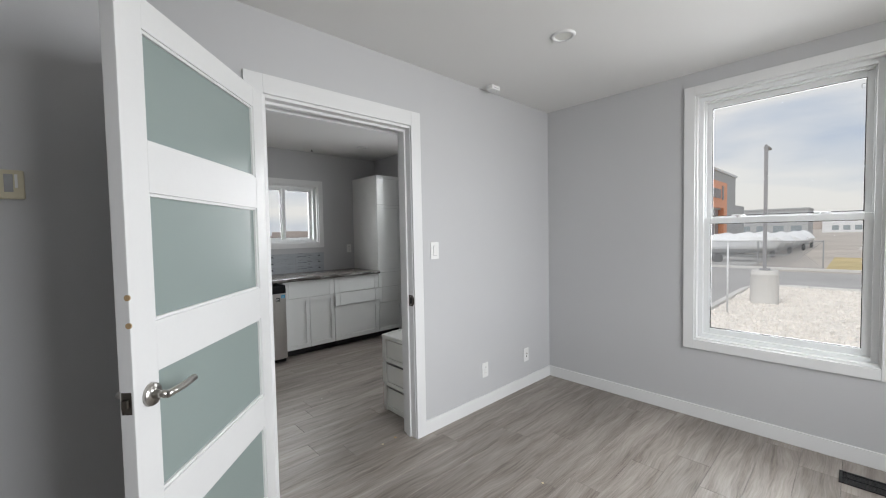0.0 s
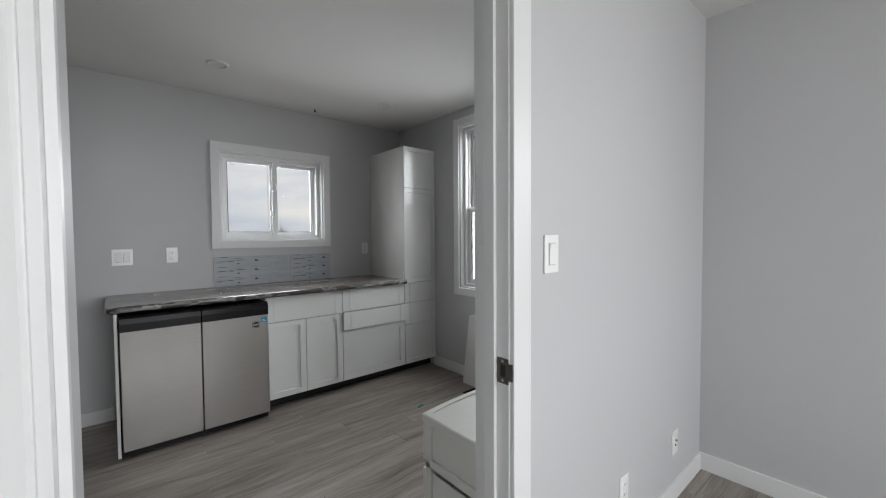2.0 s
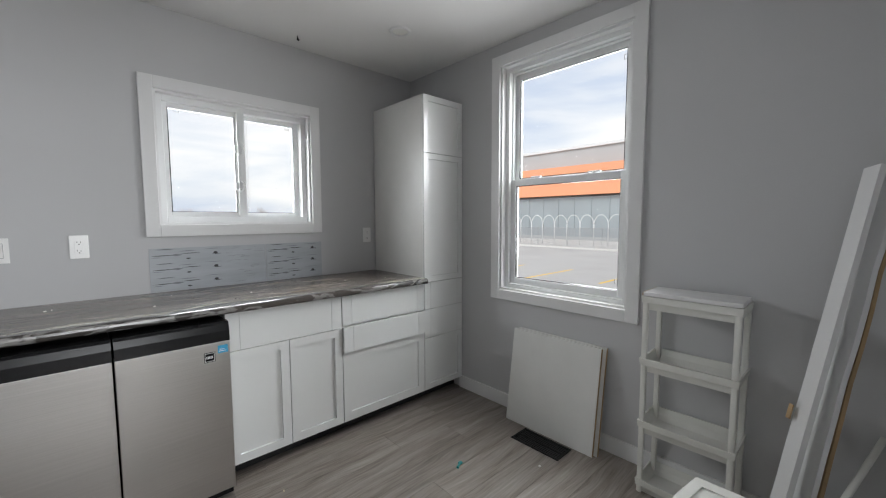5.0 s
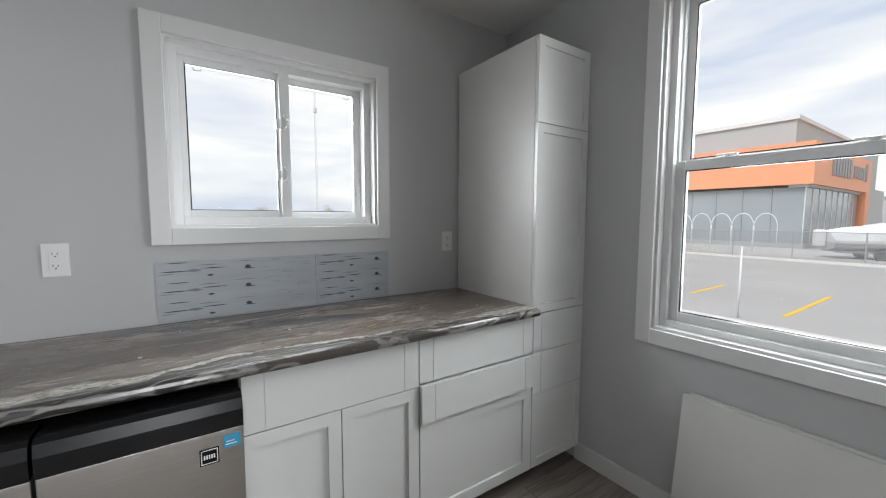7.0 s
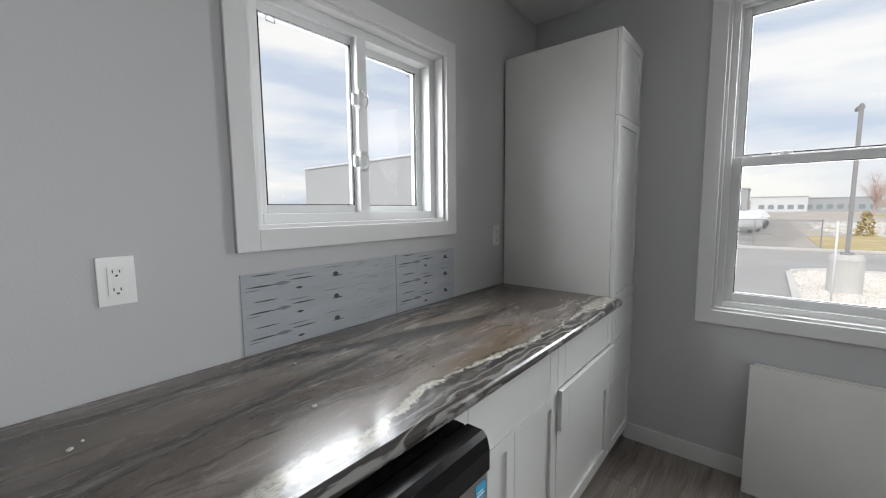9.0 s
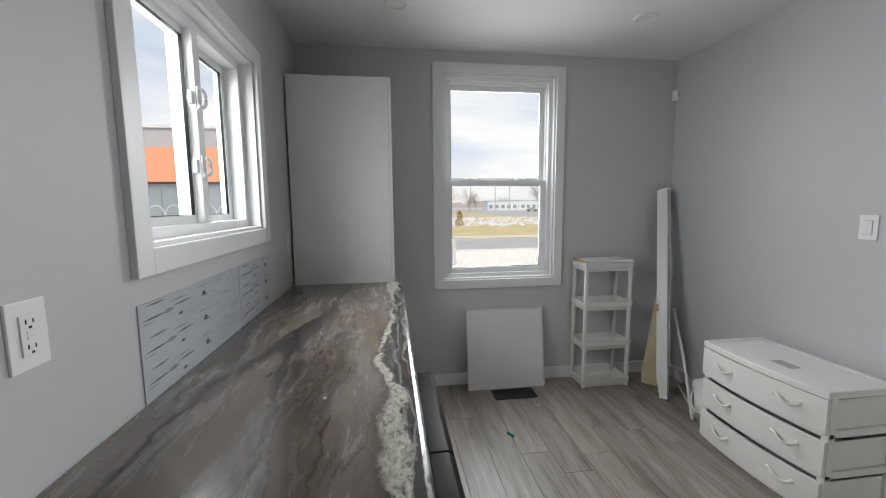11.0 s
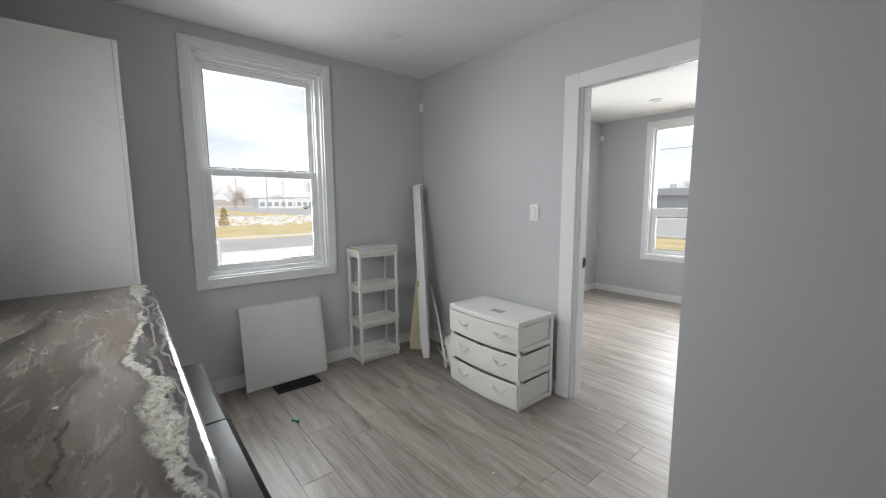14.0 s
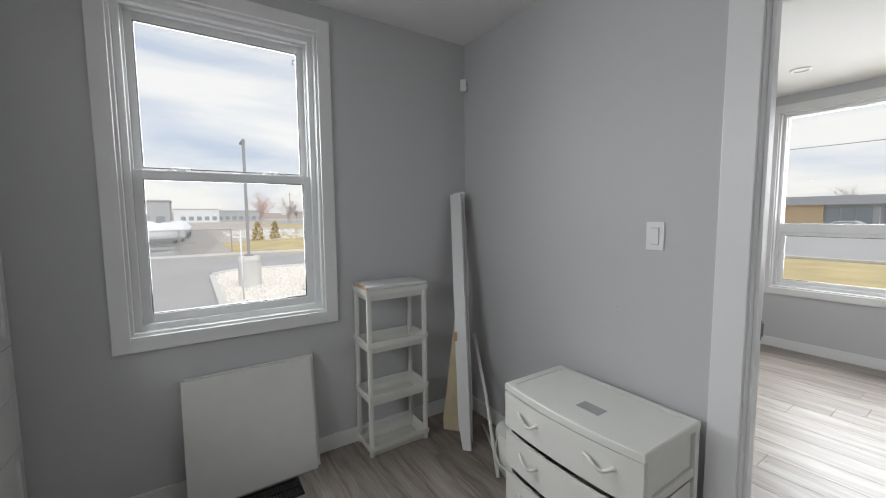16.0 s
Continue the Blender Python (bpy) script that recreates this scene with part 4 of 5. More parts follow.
for x, y, ry, z in ((XE - 0.021, YK + 0.021, 45, 2.185), (XE - 0.021, YS + 0.021, -45 - 180, 2.225)):
    t = thing("alarm_sensor", pose(x, y, z, 0, 0, 135 if y > 0 else 45), "small white corner alarm sensor", "sensor")
    boxes("housing", [(-0.024, -0.02, -0.038, 0.024, 0.02, 0.038)], SWITCH, t, bevel=0.006)
    boxes("lens", [(-0.016, -0.0225 if y < 0 else 0.019, -0.030, 0.016, -0.019 if y < 0 else 0.0225, -0.004)], PLASTIC, t, "milky lens", bevel=0.001)
t = thing("smoke_alarm", pose(2.585, 2.130, H), "small white alarm box on the ceiling edge", "alarm")
boxes("housing", [(-0.045, -0.03, -0.032, 0.045, 0.03, 0)], SWITCH, t, bevel=0.006)
boxes("vent_slots", [(-0.03, -0.0308, -0.022, 0.03, -0.0295, -0.018)], LABELGREY, t)
bm = bmesh.new()
tube(bm, (2.45, 4.972, H), (2.45, 4.972, H - 0.02), 0.003)
tube(bm, (2.45, 4.972, H - 0.018), (2.456, 4.966, H - 0.026), 0.008, 0.006)
solid("ceiling_screw", bm, BLACK, "black screw hanging from the white ceiling", "screw")


# ---- plastic drawer tower ----
def bow(x, w, depth, bulge):
    u = (x / w) * 2 - 1
    return depth + bulge * (1 - u * u)


def front_slab(bm, w, y_at, x0, x1, z0, z1, t, n=14):
    """A curved slab that follows the bow of the front."""
    cols = []
    for i in range(n + 1):
        x = x0 + (x1 - x0) * i / n
        y = y_at(x)
        cols.append([bm.verts.new(v) for v in ((x, y - t, z0), (x, y, z0), (x, y, z1), (x, y - t, z1))])
    for a, b in zip(cols, cols[1:]):
        for k in range(4):
            bm.faces.new((a[k], b[k], b[(k + 1) % 4], a[(k + 1) % 4]))
    bm.faces.new(cols[0])
    bm.faces.new(cols[-1][::-1])


DW, DD, DB, DH = 0.645, 0.362, 0.028, 0.585
tower = thing("drawer_tower", pose(1.962, 2.398, 0), "white plastic three-drawer tower with bowed fronts", "drawers")
at = lambda x: bow(x, DW, DD, DB)
bm = bmesh.new()
outline = [(0, 0), (DW, 0)] + [(DW - DW * i / 16, at(DW - DW * i / 16) + 0.006) for i in range(17)]
prism(bm, outline, DH - 0.03, DH - 0.004)
part("top", bm, PLASTIC, tower, "scuffed white plastic top")
bm = bmesh.new()
rim = [(0.0, 0.0), (DW, 0.0)] + [(DW - DW * i / 16, at(DW - DW * i / 16) + 0.006) for i in range(17)]
cx, cy = DW / 2, DD * 0.6
inner = [(cx + (x - cx) * 0.88, cy + (y - cy) * 0.84) for x, y in rim]
lo = [bm.verts.new((x, y, DH - 0.004)) for x, y in rim]
hi = [bm.verts.new((cx + (x - cx) * 0.985, cy + (y - cy) * 0.98, DH)) for x, y in rim]
hj = [bm.verts.new((x, y, DH)) for x, y in inner]
lj = [bm.verts.new((x, y, DH - 0.0035)) for x, y in inner]
for a, b in ((lo, hi), (hi, hj), (hj, lj)):
    for i in range(len(rim)):
        j = (i + 1) % len(rim)
        bm.faces.new((a[i], a[j], b[j], b[i]))
part("top_rim", bm, PLASTIC, tower)
boxes("sticker", [(0.235, 0.215, DH - 0.0034, 0.335, 0.275, DH - 0.0026)], LABELGREY, tower, "grey paper sticker")
for x0 in (0.0, DW - 0.03):
    boxes("post", [(x0, 0.0, 0, x0 + 0.03, 0.03, DH - 0.03)], PLASTIC, tower, bevel=0.004)
    boxes("post", [(x0, DD - 0.045, 0, x0 + 0.03, DD - 0.012, DH - 0.03)], PLASTIC, tower, bevel=0.004)
for k in range(3):
    z = 0.004 + k * 0.187
    bm = bmesh.new()
    for x0 in (0.002, DW - 0.026):
        box(bm, x0, 0.03, z, x0 + 0.024, DD - 0.045, z + 0.032, bevel=0.004)
    box(bm, 0.026, 0.004, z + 0.002, DW - 0.026, 0.02, z + 0.03)
    front_slab(bm, DW, lambda x: at(x) - 0.014, 0.0, DW, z, z + 0.019, 0.03)
    part("shelf_frame", bm, PLASTIC, tower)
    dr = None
    bm = bmesh.new()
    front_slab(bm, DW, lambda x: at(x) + 0.002, 0.006, DW - 0.006, z + 0.021, z + 0.173, 0.014)
    dr = part("drawer", bm, PLASTIC, tower, "bowed white drawer front")
    dr.rotation_euler = (0, radians((0.25, -0.3, 0.35)[k]), radians((0.0, 0.5, 0.9)[k]))
    bm = bmesh.new()
    box(bm, 0.014, 0.012, z + 0.034, 0.018, DD - 0.02, z + 0.165)
    box(bm, DW - 0.018, 0.012, z + 0.034, DW - 0.014, DD - 0.02, z + 0.165)
    box(bm, 0.018, 0.012, z + 0.034, DW - 0.018, DD - 0.02, z + 0.038)
    box(bm, 0.018, 0.012, z + 0.038, DW - 0.018, 0.016, z + 0.165)
    part("tray", bm, PLASTIC, dr, "milky drawer box")
    for hx in (0.155, 0.485):
        bm = bmesh.new()
        pts = [(hx - 0.052 + 0.104 * i / 12, at(hx - 0.052 + 0.104 * i / 12) + 0.003 + 0.026 * math.sin(math.pi * i / 12), z + 0.112 - 0.012 * math.sin(math.pi * 2 * i / 12) - 0.006 * math.sin(math.pi * i / 12)) for i in range(13)]
        sweep(bm, pts, 0.0062, 8)
        for e in (pts[0], pts[-1]):
            tube(bm, (e[0], e[1] - 0.004, e[2]), (e[0], e[1] + 0.004, e[2]), 0.012, 0.009, 12)
        part("handle", bm, PLASTIC, dr, "curled white handle", True)

# ---- plastic shelf tower ----
shelf = thing("shelf_rack", pose(3.262, 2.787, 0), "narrow white plastic rack with four shelves", "shelf")
SW, SD = 0.207, 0.368
for x in (0.0, SW - 0.024):
    for y in (0.0, SD - 0.024):
        bm = bmesh.new()
        box(bm, x, y, 0, x + 0.024, y + 0.024, 0.945, bevel=0.007)
        part("post", bm, PLASTIC, shelf)
for z in (0.014, 0.302, 0.600, 0.892):
    bm = bmesh.new()
    levels = [(0.016, -0.012), (0.007, 0.020), (-0.002, 0.022), (-0.005, 0.052), (0.003, 0.052), (0.008, 0.022), (0.022, -0.007)]
    loops = [[bm.verts.new((x, y, z + zz)) for x, y in ((e, e), (SW - e, e), (SW - e, SD - e), (e, SD - e))] for e, zz in levels]
    for p, q in zip(loops, loops[1:]):
        for k in range(4):
            bm.faces.new((p[k], p[(k + 1) % 4], q[(k + 1) % 4], q[k]))
    bm.faces.new(loops[0][::-1])
    bm.faces.new(loops[-1])
    part("tray_shelf", bm, PLASTIC, shelf, "shallow white tray shelf")
top = thing("loose_board", pose(3.258, 2.785, 0.9465, 0, 0, 1.0), "white painted board lying on the plastic rack", "board")
boxes("board", [(0.004, 0.0, 0, 0.20, 0.366, 0.017)], TRIM, top, bevel=0.002)
boxes("bare_end", [(0.004, 0.366, 0.001, 0.20, 0.370, 0.016)], BARE, top, "bare wooden end")

# ---- two cabinet panels leaning under the window ----
for k, (x, y0, y1, hh, lab) in enumerate(((3.352, 3.418, 4.000, 0.590, "white cabinet panel leaning against the wall"), (3.375, 3.400, 3.985, 0.594, "second white cabinet panel leaning behind the first"))):
    t = thing("leaning_panel", pose(x, 0, 0.001, 0, 8.0), lab, "panel", "leaning cabinet panels")
    boxes("board", [(0.0, y0, 0, 0.0185, y1, hh)], CABSIDE, t, bevel=0.001)
    boxes("raw_edge", [(0.002, y0 - 0.001, 0.002, 0.0165, y0, hh - 0.002)], BARE, t, "raw chipboard edge")


# ---- floor registers ----
def register(m, w, d, label):
    t = thing("floor_register", m, label, "floor vent")
    boxes("rim", [(-w / 2, -d / 2, 0.001, w / 2, -d / 2 + 0.014, 0.006), (-w / 2, d / 2 - 0.014, 0.001, w / 2, d / 2, 0.006), (-w / 2, -d / 2 + 0.014, 0.001, -w / 2 + 0.014, d / 2 - 0.014, 0.006), (w / 2 - 0.014, -d / 2 + 0.014, 0.001, w / 2, d / 2 - 0.014, 0.006)], DARK, t, bevel=0.001)
    boxes("well", [(-w / 2 + 0.014, -d / 2 + 0.014, 0.0008, w / 2 - 0.014, d / 2 - 0.014, 0.0015)], BLACK, t)
    n = 22
    for i in range(n):
        y = -d / 2 + 0.02 + (d - 0.04) * i / (n - 1)
        boxes("slat", [(-w / 2 + 0.014, y - 0.0018, 0.0016, w / 2 - 0.014, y + 0.0018, 0.005)], DARK, t)
    boxes("centre_bar", [(-0.004, -d / 2 + 0.014, 0.002, 0.004, d / 2 - 0.014, 0.0056)], DARK, t)


register(pose(3.262, 3.682, 0), 0.145, 0.310, "dark brown metal floor register under the leaning panels")
register(pose(3.240, 0.145, 0), 0.145, 0.310, "dark brown metal floor register under the window")


# ---- loose boards, rods and bucket in the corner ----
def plank_between(name, a, b, width, thick, axis, mat, label, category, ragged=0.0, taper=0.0):
    """A board from a (foot) to b (head) whose broad face looks along `axis`."""
    a, b, n = Vector(a), Vector(b), Vector(axis)
    up = (b - a).normalized()
    side = up.cross(n).normalized()
    n = side.cross(up).normalized()
    bm = bmesh.new()
    L = (b - a).length
    rows = []
    rnd = random.Random(8)
    for i in range(13):
        f = i / 12
        k_ = 1 - taper * f
        wl_ = width / 2 * k_ * (1 - ragged * (0.9 if i == 0 else 0.0)) - (rnd.uniform(0, 0.003) if ragged else 0)
        wr_ = width / 2 * k_ - (rnd.uniform(0, 0.010) if 0 < ragged < 0.5 else 0)
        p = a + up * (L * f)
        rows.append([bm.verts.new(p + side * s + n * d) for s, d in ((-wl_, 0), (wr_, 0), (wr_, thick), (-wl_, thick))])
    for p, q in zip(rows, rows[1:]):
        for k in range(4):
            bm.faces.new((p[k], p[(k + 1) % 4], q[(k + 1) % 4], q[k]))
    bm.faces.new(rows[0][::-1])
    bm.faces.new(rows[-1])
    return solid(name, bm, mat, label, category, group="offcuts in the corner")


plank_between("trim_board", (3.040, 2.668, 0.001), (3.418, 2.462, 1.472), 0.072, 0.018, (-0.55, 0.83, 0.1), TRIM, "long white painted trim board leaning in the corner", "board", 0.7)
plank_between("trim_board", (3.095, 2.612, 0.001), (3.448, 2.412, 1.486), 0.080, 0.016, (-0.55, 0.83, 0.1), TRIM, "second white trim board with splintered edge, leaning", "board", 0.3)
plank_between("bare_batten", (3.118, 2.588, 0.001), (3.456, 2.398, 1.470), 0.060, 0.012, (-0.55, 0.83, 0.1), BARE, "bare wooden batten behind the white trim boards", "board", 0.2)
plank_between("yellowed_board", (3.262, 2.612, 0.001), (3.330, 2.500, 0.840), 0.125, 0.02, (-0.72, 0.68, 0.1), OLDWOOD, "short yellowed wedge of board beside the white trim", "board", 0.2, 0.8)
for f, w, hgt in ((0.40, 0.020, 0.050), (0.365, 0.012, 0.030)):
    a, b = Vector((3.040, 2.668, 0.001)), Vector((3.418, 2.462, 1.472))
    plank_between("notch", a.lerp(b, f) + Vector((0.012, 0.028, 0)) * (1 if w > 0.015 else -1) + Vector((-0.008, 0.016, 0)), a.lerp(b, f + hgt / 1.5) + Vector((0.012, 0.028, 0)) * (1 if w > 0.015 else -1) + Vector((-0.008, 0.016, 0)), w, 0.004, (-0.55, 0.83, 0.1), BARE, "bare wood notch cut for a latch", "board")
bm = bmesh.new()
sweep(bm, [(2.750, 2.680, 0.009), (3.030, 2.530, 0.29), (3.310, 2.400, 0.565)], 0.010, 10)
solid("white_rod", bm, PLASTIC, "thin white rod leaning on the wall", "rod", smooth=True)
bm = bmesh.new()
sweep(bm, [(2.760, 2.640, 0.008), (2.95, 2.54, 0.008), (3.180, 2.430, 0.008)], 0.008, 10)
solid("white_rod", bm, PLASTIC, "thin white rod lying on the floor by the drawers", "rod", smooth=True)
pail = thing("bucket", pose(2.735, 2.545, 0.001), "small white plastic bucket with lid beside the drawers", "bucket")
bm = bmesh.new()
tube(bm, (0, 0, 0), (0, 0, 0.20), 0.100, 0.118, 32)
part("tub", bm, PLASTIC, pail, "", True)
bm = bmesh.new()
tube(bm, (0, 0, 0.201), (0, 0, 0.222), 0.126, 0.124, 32)
part("lid", bm, PLASTIC, pail)
bm = bmesh.new()
sweep(bm, [(0.126 * math.cos(a), 0.126 * math.sin(a), 0.17 - 0.10 * math.sin((a - 0.3) / 2.6 * math.pi)) for a in (0.3 + 2.6 * i / 14 for i in range(15))], 0.004)
part("bail", bm, PLASTIC, pail, "", True)

bm = bmesh.new()
box(bm, 3.17, FY + 0.03, 2.1355, 3.33, FY + 0.10, 2.142)
solid("dark_strip", bm, BLACK, "dark strip lying on top of the tall cabinet", "strip")
# a wall tick, a screw hole in the casing head, a sill dot
for m in (pose(2.339, YK + 0.0006, 0.928), pose(XE - 0.0186, 3.807, 2.307), pose(XE - 0.0186, 3.42, 0.80)):
    bm = bmesh.new()
    box(bm, -0.003, -0.0004, -0.0008, 0.003, 0.0004, 0.0008, m=m @ pose(0, 0, 0, 0, 12, 0 if m.translation.x < 3 else 90))
    solid("tiny_mark", bm, BLACK, "tiny black mark on the painted surface", "mark", group="scuff marks")

# ---- litter on floor and counter ----
bm = bmesh.new()
tube(bm, (2.755, 3.85, 0.008), (2.79, 3.868, 0.008), 0.007, 0.005, 10)
box(bm, 2.786, 3.862, 0.001, 2.806, 3.880, 0.010, bevel=0.002)
solid("wall_plug", bm, TEAL, "small teal plastic wall plug on the floor", "litter")
rnd = random.Random(5)
for x, y, z, s, mat in ((1.762, 2.335, 0, 0.016, BARE), (1.692, 3.273, 0, 0.008, PLASTIC), (2.051, 1.388, 0, 0.011, OLDWOOD), (1.656, 2.325, 0, 0.012, OLDWOOD), (3.082, 3.568, 0, 0.012, PLASTIC), (1.80, 3.36, 0, 0.006, BLACK), (2.35, 3.60, 0, 0.006, PLASTIC), (2.03, 4.30, 0, 0.010, OLDWOOD), (1.45, 3.25, 0, 0.006, BLACK),
                        (2.06, 4.78, 0.892, 0.009, PLASTIC), (1.62, 4.72, 0.892, 0.010, PLASTIC), (2.65, 4.80, 0.892, 0.008, PLASTIC), (1.72, 4.98, 0.892, 0.007, PLASTIC), (1.25, 4.93, 0.892, 0.010, PLASTIC), (1.27, 4.95, 0.892, 0.007, PLASTIC), (2.9, 4.70, 0.892, 0.008, PLASTIC), (1.95, 4.66, 0.892, 0.006, BLACK)):
    bm = bmesh.new()
    box(bm, -s / 2, -s / 3, 0.0005, s / 2, s / 3, s * 0.45, bevel=s * 0.12, m=pose(x, y, z, 0, 0, rnd.uniform(0, 180)))
    solid("crumb", bm, mat, "small pale crumb of building debris", "litter", group="crumbs of building debris")

# ---- outside: ground, road, lot ----
# outdoor colours are lifted to carry the view's haze and washed-out brightness
ASPHALT = material("hazed_worn_asphalt", (0.38, 0.375, 0.37), 0.9, vary=0.12, scale=0.35, fine=9, bump=0.02)
CONCRETE = material("pale_concrete", (0.62, 0.61, 0.59), 0.85, vary=0.1, scale=1.5, fine=50, bump=0.04)
STRAW = material("winter_grass", (0.50, 0.41, 0.22), 0.95, vary=0.25, scale=0.6, fine=18, bump=0.1)
DIRT = material("bare_lot", (0.46, 0.42, 0.38), 0.95, vary=0.22, scale=0.15, fine=4, bump=0.1)
YELLOW = material("yellow_line_paint", (0.75, 0.47, 0.04), 0.7, vary=0.1, scale=3)
ORANGE = material("orange_cladding", (0.82, 0.36, 0.20), 0.5, vary=0.03, scale=0.3)
GREYCLAD = material("grey_cladding", (0.44, 0.45, 0.46), 0.6, vary=0.05, scale=0.3)
DARKGLASS = material("dark_shop_glass", (0.31, 0.35, 0.37), 0.15, vary=0.1, scale=0.4)
TANBRICK = material("tan_brick", (0.64, 0.50, 0.32), 0.85, vary=0.1, scale=2)
WHITECLAD = material("white_cladding", (0.70, 0.71, 0.72), 0.6, vary=0.05, scale=0.3)
SKYBLUE = material("blue_panel", (0.08, 0.33, 0.62), 0.5, vary=0.05)
SHRINK = material("white_shrink_wrap", (0.80, 0.81, 0.82), 0.35, vary=0.06, scale=2, fine=20, bump=0.05)
GALV = material("galvanised_steel", (0.42, 0.43, 0.44), 0.45, metal=0.6, vary=0.1, scale=5)
BARK = material("bare_twigs", (0.46, 0.41, 0.38), 0.9, vary=0.15, scale=2)
REDTWIG = material("reddish_twigs", (0.60, 0.46, 0.42), 0.9, vary=0.15, scale=2)
PEBBLE = material("pale_pebbles", (0.76, 0.72, 0.67), 0.8, vary=0.15, scale=4, fine=30, per_object=0.0, bump=0.04)
CARPAINT = material("white_car_paint", (0.75, 0.76, 0.77), 0.25, vary=0.02, coat=0.4)
RUBBER = material("tyre_rubber", (0.03, 0.03, 0.03), 0.8)
FENCEWIRE = material("weathered_galvanised_wire", (0.33, 0.34, 0.35), 0.5, vary=0.08, scale=5)
HOOP = material("pale_pipe", (0.72, 0.73, 0.74), 0.4, vary=0.06, scale=5)
POLEGREY = material("grey_pole_paint", (0.30, 0.30, 0.31), 0.5, vary=0.05)


def sheet(name, x0, y0, x1, y1, z, mat, label, category, depth=0.2):
    bm = bmesh.new()
    box(bm, x0, y0, z - depth, x1, y1, z)
    return solid(name, bm, mat, label, category, "structure")


sheet("ground", -1200, -1200, 1200, 1200, GROUND, DIRT, "pale bare ground reaching the horizon", "ground")
sheet("road", 12.2, 3.35, 30.0, 90.0, GROUND + 0.02, ASPHALT, "worn grey asphalt parking lot", "parking lot", 0.1)
sheet("road", 21.2, -120, 29.0, 3.35, GROUND + 0.02, ASPHALT, "grey asphalt lane beside the lot", "road", 0.1)
sheet("road", -300, -50, 300, -23.0, GROUND + 0.03, ASPHALT, "wide grey asphalt street", "road", 0.1)
sheet("lawn", -40, -23.0, 70.0, YS - OUT, GROUND + 0.015, STRAW, "yellowed winter lawn before the house", "lawn", 0.1)
sheet("lawn", 30.5, -22.5, 44.0, 1.5, GROUND + 0.02, STRAW, "strip of yellowed winter grass by the lane", "lawn", 0.1)
sheet("lawn", 60, -60, 160, -14, GROUND + 0.02, STRAW, "far field of yellowed grass", "lawn", 0.1)
sheet("pavement", XE + OUT, 3.35, 12.0, 40, GROUND + 0.03, CONCRETE, "pale concrete apron beside the house", "pavement", 0.1)
for x0, y0, x1, y1 in ((12.0, 3.2, 12.2, 60), (30.0, -60, 30.25, 60), (12.2, 3.2, 19.4, 3.38), (21.05, -60, 21.25, 1.5), (-40, -23.2, 70, -23.0)):
    bm = bmesh.new()
    box(bm, x0, y0, GROUND, x1, y1, GROUND + 0.15, bevel=0.02)
    solid("kerb", bm, CONCRETE, "pale concrete kerb beside the asphalt", "kerb", "structure")
bm = bmesh.new()
arc = [(19.4 + 1.75 * math.sin(a), 1.54 + 1.75 * math.cos(a)) for a in (math.pi / 2 * i / 10 for i in range(11))]
for (xa, ya), (xb, yb) in zip(arc, arc[1:]):
    tube(bm, (xa, ya, GROUND + 0.075), (xb, yb, GROUND + 0.075), 0.09, None, 8)
solid("kerb", bm, CONCRETE, "rounded pale kerb at the gravel bed's corner", "kerb", "structure")
for x0, x1, y in ((14.0, 18.3, 6.3), (15.4, 17.9, 9.0), (14.0, 18.3, 11.7), (14.0, 18.3, 14.4)):
    bm = bmesh.new()
    box(bm, x0, y - 0.06, GROUND + 0.021, x1, y + 0.06, GROUND + 0.026)
    solid("parking_line", bm, YELLOW, "yellow painted parking line on asphalt", "road marking", "structure")

# gravel bed of pale rounded stones
sheet("gravel_bed", 4.5, -5.0, 21.05, 3.2, GROUND + 0.06, PEBBLE, "bed of pale gravel beside the house", "gravel", 0.1)
rnd = random.Random(21)
verts, faces = [], []
for _ in range(7300):
    x, y = rnd.uniform(8.5, 20.8), rnd.uniform(-4.9, 3.15)
    if x > 19.4 and y > 1.5 and (x - 19.4) ** 2 + (y - 1.54) ** 2 > 2.6:
        continue
    r, hgt, a = rnd.uniform(0.05, 0.12), rnd.uniform(0.03, 0.07), rnd.uniform(0, 6.3)
    b = len(verts)
    for k in range(6):
        q = a + k * math.pi / 3
        verts.append((x + r * math.cos(q) * rnd.uniform(0.8, 1.2), y + r * math.sin(q) * 0.7, GROUND + 0.055))
        verts.append((x + r * 0.55 * math.cos(q), y + r * 0.4 * math.sin(q), GROUND + 0.06 + hgt))
    for k in range(6):
        i, j = b + 2 * k, b + 2 * ((k + 1) % 6)
        faces.append((i, j, j + 1, i + 1))
    faces.append(tuple(b + 2 * k + 1 for k in range(6)))
me = bpy.data.meshes.new("pebbles")
me.from_pydata(verts, [], faces)
me.materials.append(PEBBLE)
tagged(new("pebbles", me), "pale rounded pebbles covering the bed", "gravel", kind="stuff")


